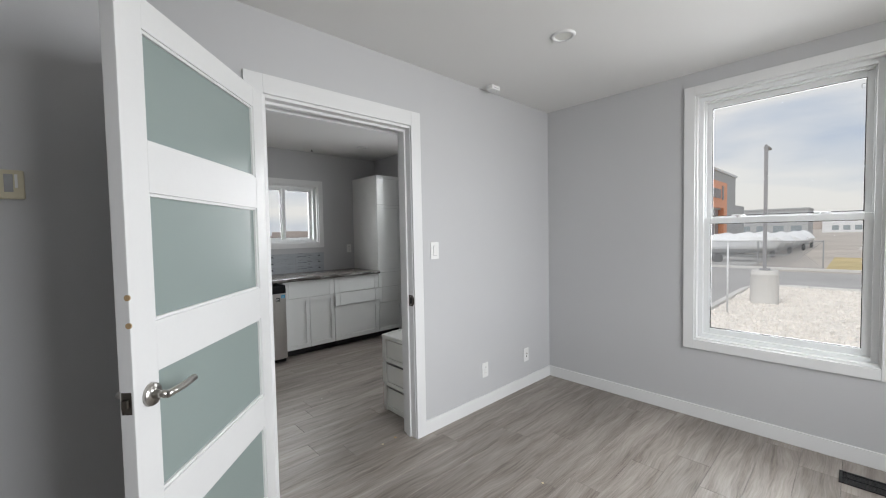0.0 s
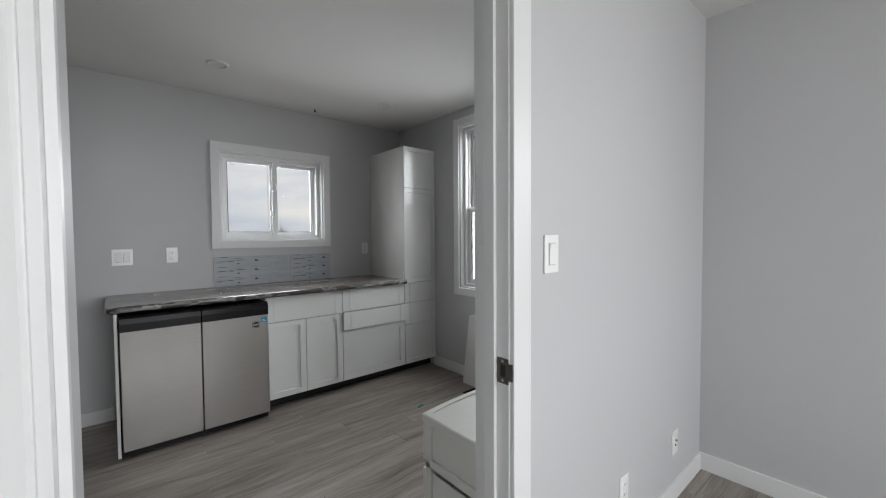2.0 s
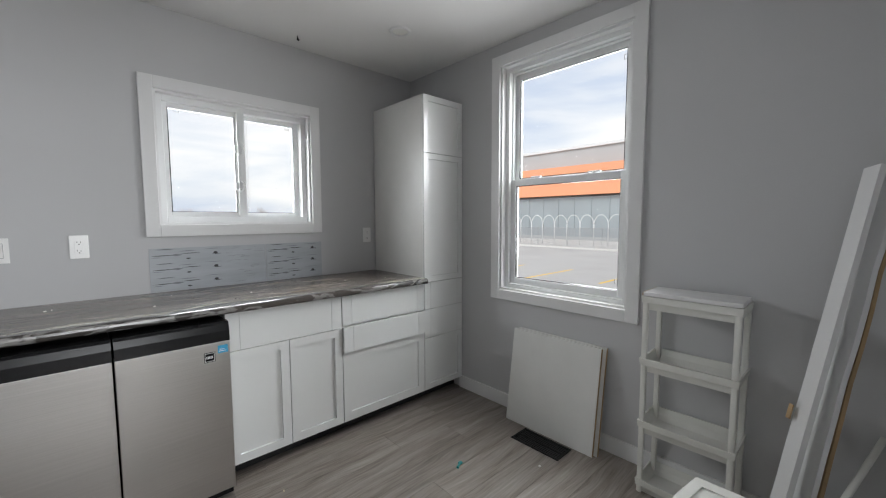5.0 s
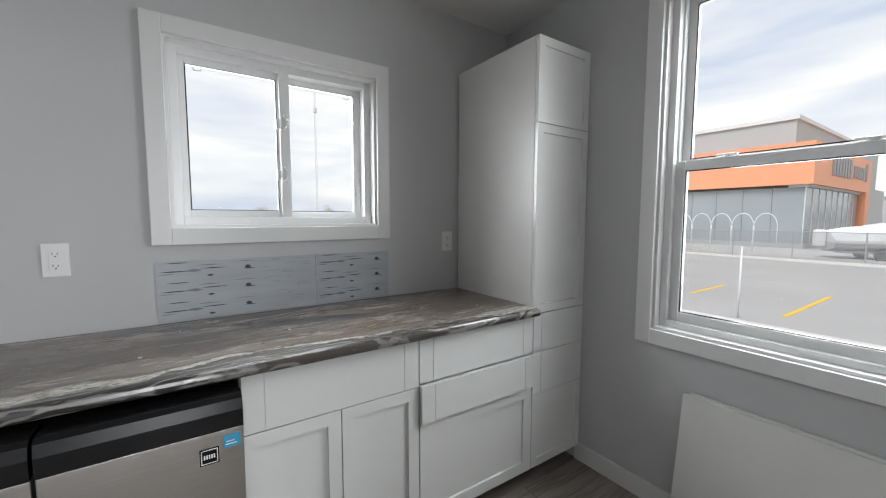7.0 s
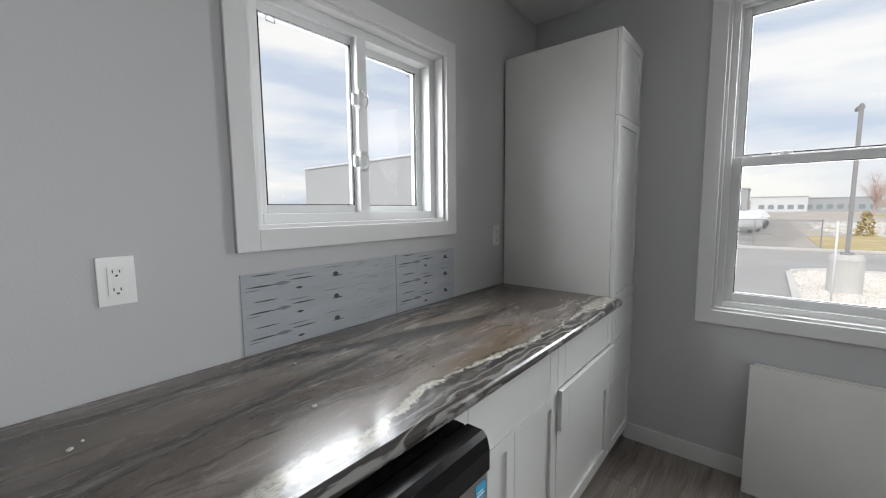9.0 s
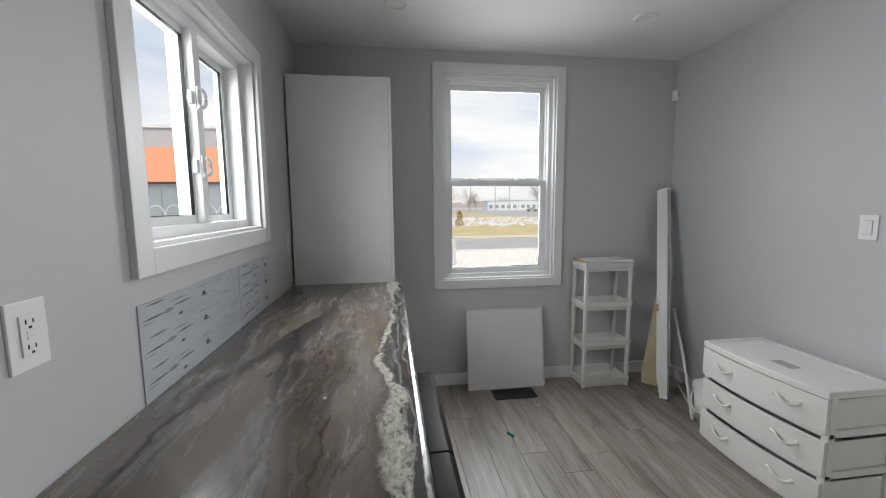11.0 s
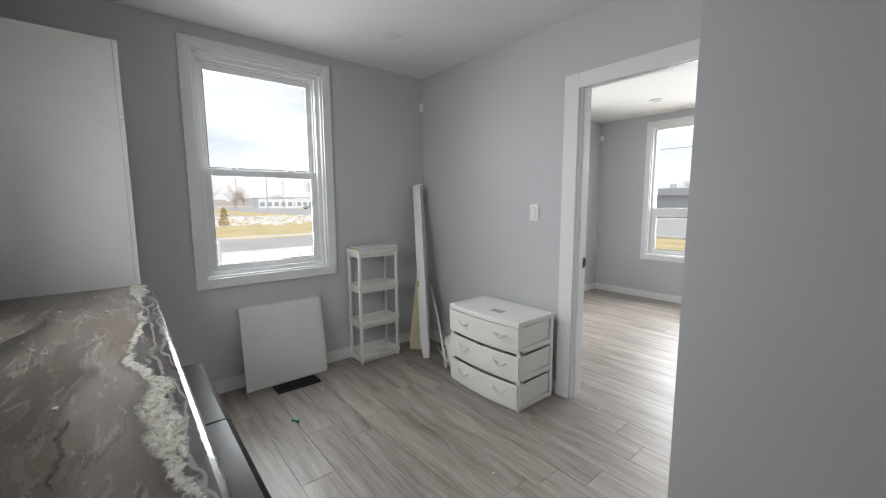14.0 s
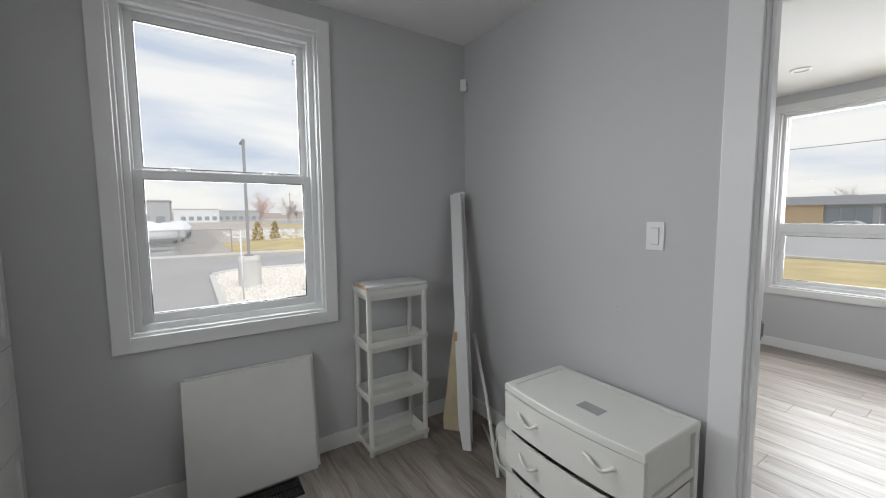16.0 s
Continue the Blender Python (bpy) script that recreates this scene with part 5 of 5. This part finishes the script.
# ---- lot lamp, poles, mast ----
def lot_lamp(x, y, z_top, base_h, base_r, label):
    t = thing("street_lamp", pose(x, y, GROUND + 0.02, 0, 0, -90), label, "street lamp")
    if base_h:
        bm = bmesh.new()
        tube(bm, (0, 0, 0), (0, 0, base_h - 0.12), base_r, base_r, 32)
        tube(bm, (0, 0, base_h - 0.12), (0, 0, base_h), base_r, base_r - 0.04, 32)
        tube(bm, (0, 0, base_h - 0.17), (0, 0, base_h - 0.14), base_r + 0.012, base_r + 0.012, 32)
        part("pedestal", bm, CONCRETE, t, "round pale concrete pedestal")
    h = z_top - GROUND
    boxes("pole_base", [(-0.13, -0.13, base_h, 0.13, 0.13, base_h + 0.06)], POLEGREY, t, bevel=0.01)
    boxes("pole", [(-0.045, -0.045, base_h + 0.06, 0.045, 0.045, h)], POLEGREY, t, bevel=0.01)
    bm = bmesh.new()
    box(bm, -0.08, 0.05, h - 0.10, 0.08, 0.50, h - 0.02, bevel=0.03)
    box(bm, -0.03, -0.06, h - 0.09, 0.03, 0.06, h + 0.02)
    part("lamp_head", bm, POLEGREY, t, "flat grey lamp head")
    return t


lot_lamp(16.2, 2.27, 3.92, 1.12, 0.36, "grey parking-lot lamp on a concrete pedestal")
lot_lamp(62, 22, 6.5, 0, 0.3, "distant grey lot lamp")
for x, y, h in ((120, -44, 11), (140, -34, 12), (150, -62, 11), (165, -30, 12), (105, -72, 11), (180, -52, 12), (210, -20, 12)):
    t = thing("utility_pole", pose(x, y, GROUND), "distant wooden utility pole with cross-arm", "utility pole", "far utility poles")
    bm = bmesh.new()
    tube(bm, (0, 0, 0), (0, 0, h), 0.20, 0.13, 8)
    part("post", bm, BARK, t)
    boxes("cross_arm", [(-0.06, -1.2, h - 1.0, 0.06, 1.2, h - 0.85)], BARK, t)
t = thing("radio_mast", pose(62, 210, GROUND), "tall thin grey lattice radio mast", "mast")
bm = bmesh.new()
for a in (0, 2.094, 4.189):
    tube(bm, (0.5 * math.cos(a), 0.5 * math.sin(a), 0), (0.5 * math.cos(a), 0.5 * math.sin(a), 130), 0.07, None, 5)
part("uprights", bm, WHITECLAD, t)
bm = bmesh.new()
for k in range(86):
    for a, b in ((0, 2.094), (2.094, 4.189), (4.189, 6.283)):
        tube(bm, (0.5 * math.cos(a), 0.5 * math.sin(a), k * 1.5), (0.5 * math.cos(b), 0.5 * math.sin(b), k * 1.5 + 1.5), 0.04, None, 4)
tagged(part("lattice", bm, WHITECLAD, t), kind="stuff")
for z in (56, 95):
    bm = bmesh.new()
    tube(bm, (0, 0, z), (0, 0, z + 2.4), 1.0, 1.0, 8)
    part("aerial", bm, WHITECLAD, t)

# ---- white marker posts ----
for x, y, z in ((13.6, 2.75, 0.95), (12.9, 6.9, 0.6)):
    bm = bmesh.new()
    tube(bm, (x, y, GROUND + 0.02), (x, y, z), 0.022, 0.022, 12)
    tube(bm, (x, y, z), (x, y, z + 0.03), 0.022, 0.008, 12)
    solid("marker_post", bm, WHITECLAD, "thin white marker post at the lot's edge", "post", smooth=True)

# ---- chain-link fence with hoops behind ----
fence = thing("chain_link_fence", pose(31.5, 0, GROUND), "grey chain-link fence on a pale kerb", "fence")
FZ0, FZ1, FY0, FY1 = 0.05, 1.65, 1.6, 46.0
n_post = 16
for i in range(n_post):
    y = FY0 + (FY1 - FY0) * i / (n_post - 1)
    bm = bmesh.new()
    tube(bm, (0, y, 0), (0, y, FZ1 + 0.05), 0.035, None, 8)
    part("post", bm, FENCEWIRE, fence)
bm = bmesh.new()
tube(bm, (0, FY0, FZ1), (0, FY1, FZ1), 0.025, None, 8)
part("top_rail", bm, FENCEWIRE, fence)
verts, faces = [], []
r, pitch, hh = 0.020, 0.14, FZ1 - FZ0
for i in range(int((FY1 - FY0 - hh) / pitch)):
    for s in (0, 1):
        y0 = FY0 + i * pitch + (hh if s else 0)
        y1 = FY0 + i * pitch + (0 if s else hh)
        b = len(verts)
        verts += [(0, y0 - r, FZ0), (0, y0 + r, FZ0), (0, y1 + r, FZ1), (0, y1 - r, FZ1), (0.02, y0, FZ0), (0.02, y1, FZ1)]
        faces += [(b, b + 1, b + 2, b + 3), (b, b + 4, b + 5, b + 3), (b + 1, b + 4, b + 5, b + 2)]
me = bpy.data.meshes.new("mesh_wires")
me.from_pydata(verts, [], faces)
me.materials.append(FENCEWIRE)
ob = tagged(new("mesh_wires", me), "woven grey fence wire", kind="stuff")
ob.parent = fence
for i in range(20):
    bm = bmesh.new()
    y = 12.3 + i * 1.25
    sweep(bm, [(33.2, y + 0.60 * math.cos(a), GROUND + 1.95 + 0.80 * math.sin(a)) for a in (math.pi * k / 14 for k in range(15))], 0.026, 8)
    for e in (-0.60, 0.60):
        tube(bm, (33.2, y + e, GROUND), (33.2, y + e, GROUND + 1.95), 0.02, None, 8)
    solid("steel_hoop", bm, HOOP, "bent pale steel hoop behind the fence", "hoop", group="row of steel hoops", smooth=True)
sheet("pavement", 30.25, 5.0, 41.5, 90, GROUND + 0.05, CONCRETE, "pale concrete forecourt behind the fence", "pavement", 0.1)

# ---- grey and orange showroom ----
shop = thing("showroom", pose(41.6, 12.0, GROUND), "grey and orange showroom with glass front", "building")
boxes("main_hall", [(1.2, 1.5, 0, 34, 62, 10.3)], GREYCLAD, shop, "grey clad hall")
boxes("parapet", [(1.0, 1.3, 10.3, 34.2, 62.2, 10.6)], WHITECLAD, shop)
boxes("orange_band", [(0, 0, 5.05, 20.5, 1.5, 8.3), (0, 1.5, 5.05, 1.2, 26.7, 8.3)], ORANGE, shop, "orange fascia band")
boxes("orange_pier", [(18.7, 0, 0, 20.5, 1.5, 5.05)], ORANGE, shop)
boxes("orange_pier", [(0, 24.6, 0, 1.2, 26.7, 5.05)], ORANGE, shop)
boxes("soffit", [(0.2, 0.3, 4.85, 18.7, 1.5, 5.05)], GREYCLAD, shop)
for i in range(9):
    x = 0.6 + i * 2.0
    boxes("window", [(x + 0.06, 0.55, 0.4, x + 1.94, 0.6, 4.85)], DARKGLASS, shop, "dark shop window")
    boxes("mullion", [(x - 0.06, 0.5, 0, x + 0.06, 0.62, 4.85)], WHITECLAD, shop)
for i in range(12):
    y = 0.6 + i * 2.0
    boxes("window", [(0.55, y + 0.05, 0.4, 0.6, y + 1.95, 4.85)], DARKGLASS, shop, "dark shop window")
    boxes("mullion", [(0.5, y - 0.04, 0, 0.62, y + 0.04, 4.85)], DARKGLASS, shop)
boxes("plinth", [(0.4, 0.4, 0, 18.7, 0.7, 0.4), (0.4, 0.7, 0, 0.7, 24.6, 0.4)], GREYCLAD, shop)
for i, (x, wd, z0, z1) in enumerate([(5.0 + k * 0.95, 0.62, 6.0, 7.7) for k in range(7)] + [(12.6 + k * 0.72, 0.45, 6.2, 7.3) for k in range(6)]):
    boxes("sign_bar", [(x, -0.12, z0, x + wd, 0.0, z1)], POLEGREY, shop, "plain dark sign bar")
boxes("sign_mark", [(17.6, -0.12, 6.1, 18.2, 0, 7.8)], POLEGREY, shop)
boxes("rear_wing", [(20.5, 2.0, 0, 44, 22, 6.2)], GREYCLAD, shop, "lower grey wing")


# ---- wrapped boats on trailers ----
def boat(m, L, label):
    t = thing("wrapped_boat", m, label, "boat", "boats in winter wrap")
    n = 14

    def shell(name, ring_at, mat, label):
        bm, rows = bmesh.new(), []
        for i in range(n + 1):
            f = i / n
            half = 1.25 * (1 - max(0, f - 0.40) ** 2 * 2.6)
            ridge = 1.72 + 0.34 * math.sin(f * 2.9) + 0.05 * math.sin(11 * f)
            rows.append([bm.verts.new((L * f + (0.25 * f if z > 0.9 else 0), y, z)) for y, z in ring_at(half, ridge, f)])
        for a, b in zip(rows, rows[1:]):
            for k in range(len(a)):
                j = (k + 1) % len(a)
                bm.faces.new((a[k], a[j], b[j], b[k]))
        bm.faces.new(rows[0])
        bm.faces.new(rows[-1][::-1])
        part(name, bm, mat, t, label)

    shell("hull", lambda w_, top, f: [(-0.12 * w_, 0.50 + 0.3 * f * f), (-0.85 * w_, 0.74 + 0.2 * f * f), (-0.97 * w_, 1.06), (0.97 * w_, 1.06), (0.85 * w_, 0.74 + 0.2 * f * f), (0.12 * w_, 0.50 + 0.3 * f * f)], GREYCLAD, "pale grey hull")
    shell("shrink_wrap", lambda w_, top, f: [(-w_, 1.00), (-1.02 * w_, 1.16), (-0.58 * w_, top - 0.26), (-0.05, top), (0.05, top), (0.58 * w_, top - 0.26), (1.02 * w_, 1.16), (w_, 1.00)], SHRINK, "")
    boxes("trailer", [(0.2, -0.9, 0.42, L * 0.9, -0.8, 0.52), (0.2, 0.8, 0.42, L * 0.9, 0.9, 0.52), (0.5, -0.8, 0.42, 0.6, 0.8, 0.52), (L * 0.6, -0.8, 0.42, L * 0.6 + 0.1, 0.8, 0.52), (L * 0.9, -0.05, 0.42, L + 1.0, 0.05, 0.52)], GALV, t)
    for y in (-1.05, 1.05):
        bm = bmesh.new()
        tube(bm, (L * 0.35, y - 0.1, 0.33), (L * 0.35, y + 0.1, 0.33), 0.33, None, 18)
        part("wheel", bm, RUBBER, t)
    boxes("motor", [(-0.55, -0.22, 0.75, -0.02, 0.22, 1.75)], SHRINK, t, "wrapped outboard motor", bevel=0.1)
    return t


b0 = boat(pose(34.0, 9.6, GROUND, 0, 0, -58), 6.0, "white shrink-wrapped boat on a trailer")
for x, y, a in ((40.0, 6.4, -8), (47.0, 5.9, -6), (54.0, 5.4, -5), (61.0, 5.2, -5), (41.5, 9.4, -8), (49.0, 8.9, -7), (56.5, 8.4, -6)):
    copy_thing(b0, pose(x, y, GROUND, 0, 0, a))


# ---- far trees ----
def tree(m, h, spread, mat, label, seed, bush=False):
    t = thing("bare_tree", m, label, "tree")
    r = random.Random(seed)
    trunk = bmesh.new()
    tube(trunk, (0, 0, 0), (0, 0, h * 0.40), h * 0.022, h * 0.012, 8)
    ends = []
    for k in range(16):
        a, lean = r.uniform(0, 6.28), r.uniform(0.25, 1.15)
        p = Vector((0, 0, h * r.uniform(0.06 if bush else 0.16, 0.40)))
        q = p + Vector((math.cos(a) * lean, math.sin(a) * lean, 1.0)).normalized() * h * r.uniform(0.28, 0.50)
        tube(trunk, p, q, h * 0.006, h * 0.002, 5)
        ends += [(p.lerp(q, f), q - p) for f in (0.3, 0.5, 0.7, 0.85, 1.0)]
    part("trunk", trunk, mat, t)
    verts, faces = [], []
    for p, d in ends:
        for _ in range(16):
            v = (d.normalized() * 0.8 + Vector((r.gauss(0, 1), r.gauss(0, 1), r.gauss(0.15, 0.7))) * spread).normalized() * h * r.uniform(0.06, 0.20)
            s = v.cross(Vector((r.random(), r.random(), r.random()))).normalized() * h * 0.0009
            b = len(verts)
            verts += [p + s, p - s, p + v]
            faces.append((b, b + 1, b + 2))
            for _ in range(3):
                f = r.uniform(0.3, 1)
                o = p + v * f
                v2 = (v.normalized() + Vector((r.gauss(0, 1), r.gauss(0, 1), r.gauss(0, 1))) * 0.7).normalized() * h * r.uniform(0.03, 0.10)
                b = len(verts)
                verts += [o + s * 0.8, o - s * 0.8, o + v2]
                faces.append((b, b + 1, b + 2))
    me = bpy.data.meshes.new("crown")
    me.from_pydata([tuple(v) for v in verts], [], faces)
    me.materials.append(mat)
    ob = new("crown", me)
    ob.parent = t
    return t


tree(pose(118, -43, GROUND), 13, 0.75, BARK, "large bare deciduous tree on the far field", 1)
tree(pose(128, -14, GROUND), 12, 0.9, REDTWIG, "bare tree with reddish twigs", 2, True)
tree(pose(130, -22, GROUND), 10, 0.9, BARK, "smaller bare tree beside the red one", 3, True)
for i, (x, y, h) in enumerate(((150, -70, 9), (170, -85, 10), (190, -38, 9), (200, -55, 9), (24, -120, 10), (8, -115, 9), (-6, -125, 10), (40, -120, 11), (120, 190, 10), (75, 230, 11), (40, 240, 10), (140, 150, 9))):
    tree(pose(x, y, GROUND), h, 0.8, BARK, "distant bare tree on the horizon", 10 + i)
bm = bmesh.new()
rnd = random.Random(3)
for k in range(150):
    a = radians(-95 + 215 * k / 150)
    d = rnd.uniform(420, 520)
    x, y, hh = d * math.cos(a), d * math.sin(a), rnd.uniform(4, 9)
    box(bm, -9, -4, 0, 9, 4, hh, m=pose(x, y, GROUND, 0, 0, math.degrees(a) + 90))
tagged(solid("treeline", bm, BARK, "far hazy line of woods on the horizon", "woods"), kind="stuff")
for x, y, w, d, h, mat in ((190, -60, 16, 10, 4.5, WHITECLAD), (205, -82, 22, 12, 5.0, WHITECLAD), (230, -30, 24, 12, 5.5, GREYCLAD), (215, -8, 18, 12, 6.0, WHITECLAD), (120, 8, 24, 14, 6.5, GREYCLAD), (145, 22, 16, 14, 7.0, GREYCLAD)):
    t = thing("distant_building", pose(x, y, GROUND), "low pale commercial building far across the field", "building", "far low buildings")
    boxes("wall", [(0, 0, 0, d, w, h)], mat, t)
    boxes("roof", [(-0.2, -0.2, h, d + 0.2, w + 0.2, h + 0.35)], GREYCLAD, t)
    for i in range(int(w / 3.2)):
        boxes("window", [(-0.05, 1.0 + i * 3.1, 1.0, 0.0, 2.9 + i * 3.1, 2.8)], DARKGLASS, t)

# heaps of rubble on the bare lot
rnd = random.Random(6)
verts, faces = [], []
for _ in range(700):
    x, y = rnd.uniform(46, 78), rnd.uniform(-26, 0)
    r, hgt = rnd.uniform(0.15, 0.6), rnd.uniform(0.08, 0.3)
    b = len(verts)
    verts += [(x + r * math.cos(k * 1.257 + r), y + r * math.sin(k * 1.257 + r) * 0.8, GROUND) for k in range(5)] + [(x, y, GROUND + hgt)]
    faces += [(b + k, b + (k + 1) % 5, b + 5) for k in range(5)]
me = bpy.data.meshes.new("rubble")
me.from_pydata(verts, [], faces)
me.materials.append(CONCRETE)
tagged(new("rubble", me), "scattered pale rubble on the bare lot", "rubble", kind="stuff")
for x, y in ((46.0, -2.0), (48.0, -4.0)):
    t = thing("shrub", pose(x, y, GROUND), "small yellowed conical shrub", "shrub")
    verts, faces = [], []
    for _ in range(420):
        z = rnd.uniform(0, 1.9)
        a, q = rnd.uniform(0, 6.28), (0.62 - 0.26 * z) * rnd.uniform(0.6, 1.1)
        p = Vector((q * math.cos(a), q * math.sin(a), z))
        b = len(verts)
        for _ in range(3):
            verts.append(tuple(p + Vector((rnd.gauss(0, 1), rnd.gauss(0, 1), rnd.gauss(0, 1))) * 0.09))
        faces.append((b, b + 1, b + 2))
    me = bpy.data.meshes.new("foliage")
    me.from_pydata(verts, [], faces)
    me.materials.append(STRAW)
    ob = new("foliage", me)
    ob.parent = t

# ---- across the street ----
hall = thing("low_building", pose(10.6, -68, GROUND), "low flat-roofed grey and tan building across the street", "building")
boxes("wall", [(0, 0, 0, 34, 9.6, 3.3)], GREYCLAD, hall)
boxes("tan_wall", [(4.4, 9.6, 0, 8.2, 9.9, 3.3)], TANBRICK, hall, "tan brick bay")
boxes("roof", [(-0.5, -0.5, 3.3, 34.5, 10.6, 4.3)], GREYCLAD, hall, "deep grey roof edge")
for i in range(3):
    boxes("window", [(0.5 + i * 1.3, 9.6, 0.6, 1.65 + i * 1.3, 9.66, 3.0)], DARKGLASS, hall, "dark shop window")
boxes("roof_vent", [(14, 3, 4.3, 15, 4, 5.2)], WHITECLAD, hall)
big = thing("white_hall", pose(-26, -72, GROUND), "tall white clad hall with blue signs across the street", "building")
boxes("wall", [(0, 0, 0, 33.5, 13, 7.4)], WHITECLAD, big)
boxes("roof", [(-0.3, -0.3, 7.4, 33.8, 13.3, 7.8)], GREYCLAD, big)
boxes("dark_bay", [(30.2, 13.0, 0, 33.2, 13.1, 3.2)], POLEGREY, big, "dark grey entrance bay")
for i in range(5):
    boxes("blue_panel", [(28.0 - i * 2.2, 13.0, 0.3, 29.9 - i * 2.2, 13.1, 2.4)], SKYBLUE, big, "blue sign panel")


def car(m, label, paint):
    t = thing("parked_car", m, label, "car")
    bm = bmesh.new()
    side = [(-2.2, 0.35), (-2.25, 0.8), (-1.95, 0.98), (-1.2, 1.02), (-0.55, 1.45), (0.95, 1.48), (1.75, 1.05), (2.15, 0.95), (2.2, 0.4)]
    a = [bm.verts.new((x, -0.88, z)) for x, z in side]
    b = [bm.verts.new((x, 0.88, z)) for x, z in side]
    for i in range(len(side)):
        j = (i + 1) % len(side)
        bm.faces.new((a[i], a[j], b[j], b[i]))
    bm.faces.new(a[::-1])
    bm.faces.new(b)
    part("body", bm, paint, t)
    for s in (-0.885, 0.885):
        bm = bmesh.new()
        v = [bm.verts.new((x, s, z)) for x, z in ((-1.0, 1.05), (-0.5, 1.38), (0.9, 1.40), (1.45, 1.06))]
        v2 = [bm.verts.new((x, s * 1.004, z)) for x, z in ((-1.0, 1.05), (-0.5, 1.38), (0.9, 1.40), (1.45, 1.06))]
        bm.faces.new(v)
        bm.faces.new(v2)
        part("side_window", bm, DARKGLASS, t)
        for x in (-1.35, 1.35):
            bm = bmesh.new()
            tube(bm, (x, s - 0.1, 0.33), (x, s + 0.02, 0.33), 0.33, None, 18)
            part("wheel", bm, RUBBER, t)
    return t


car(pose(2.0, -53.5, GROUND + 0.03), "white car parked across the street", CARPAINT)
car(pose(12.5, -54.5, GROUND + 0.03, 0, 0, 180), "pale car parked before the low building", CARPAINT)
car(pose(150, -52, GROUND, 0, 0, 80), "distant dark car across the field", POLEGREY)
bm = bmesh.new()
sweep(bm, [(-60 + 5 * i, -27, 6.0 - 0.9 * math.sin(math.pi * i / 24)) for i in range(25)], 0.022, 5)
solid("overhead_wire", bm, POLEGREY, "thin overhead wire along the street", "wire")
for x in (-60, 60):
    t = thing("utility_pole", pose(x, -27, GROUND), "wooden utility pole carrying the street wire", "utility pole")
    bm = bmesh.new()
    tube(bm, (0, 0, 0), (0, 0, 7.4), 0.15, 0.11, 10)
    part("post", bm, BARK, t)

# ---- floor ----
base = bmesh.new()
box(base, XW, YS, -0.05, XE, YB, -0.006)
solid("floor", base, BLACK, "grey-brown wood-print plank floor", "floor", "structure")
floor = bpy.data.objects["floor"]
PW, PL, GAP = 0.170, 1.22, 0.0008
joints = {0: 1.78, -1: 2.21, -2: 2.596, -3: 2.415, 1: 2.65}
meshes = {}


def plank_mesh(lx, ly):
    key = (round(lx, 3), round(ly, 3))
    if key not in meshes:
        bm = bmesh.new()
        b = 0.0012
        lo = [bm.verts.new((x, y, -0.006)) for x, y in ((0, 0), (lx, 0), (lx, ly), (0, ly))]
        mid = [bm.verts.new((x, y, -b)) for x, y in ((0, 0), (lx, 0), (lx, ly), (0, ly))]
        hi = [bm.verts.new((x, y, 0)) for x, y in ((b, b), (lx - b, b), (lx - b, ly - b), (b, ly - b))]
        bm.faces.new(hi)
        for p, q in ((lo, mid), (mid, hi)):
            for i in range(4):
                bm.faces.new((p[i], p[(i + 1) % 4], q[(i + 1) % 4], q[i]))
        me = bpy.data.meshes.new("plank")
        bm.to_mesh(me)
        bm.free()
        me.materials.append(PLANK)
        meshes[key] = me
    return meshes[key]


rnd = random.Random(11)
k0 = math.floor((YS - 4.03) / PW)
for k in range(k0, math.ceil((YB - 4.03) / PW)):
    y0, y1 = max(4.03 + k * PW, YS), min(4.03 + (k + 1) * PW, YB)
    first = joints.get(k, XW + rnd.uniform(0.1, PL))
    xs = sorted({XW, XE} | {first + i * PL for i in range(-5, 6) if XW + 0.05 < first + i * PL < XE - 0.05})
    for a, b in zip(xs, xs[1:]):
        ob = new("plank", plank_mesh(b - a - GAP, y1 - y0 - GAP))
        ob.location = (a + GAP / 2, y0 + GAP / 2, 0)
        ob.parent = floor
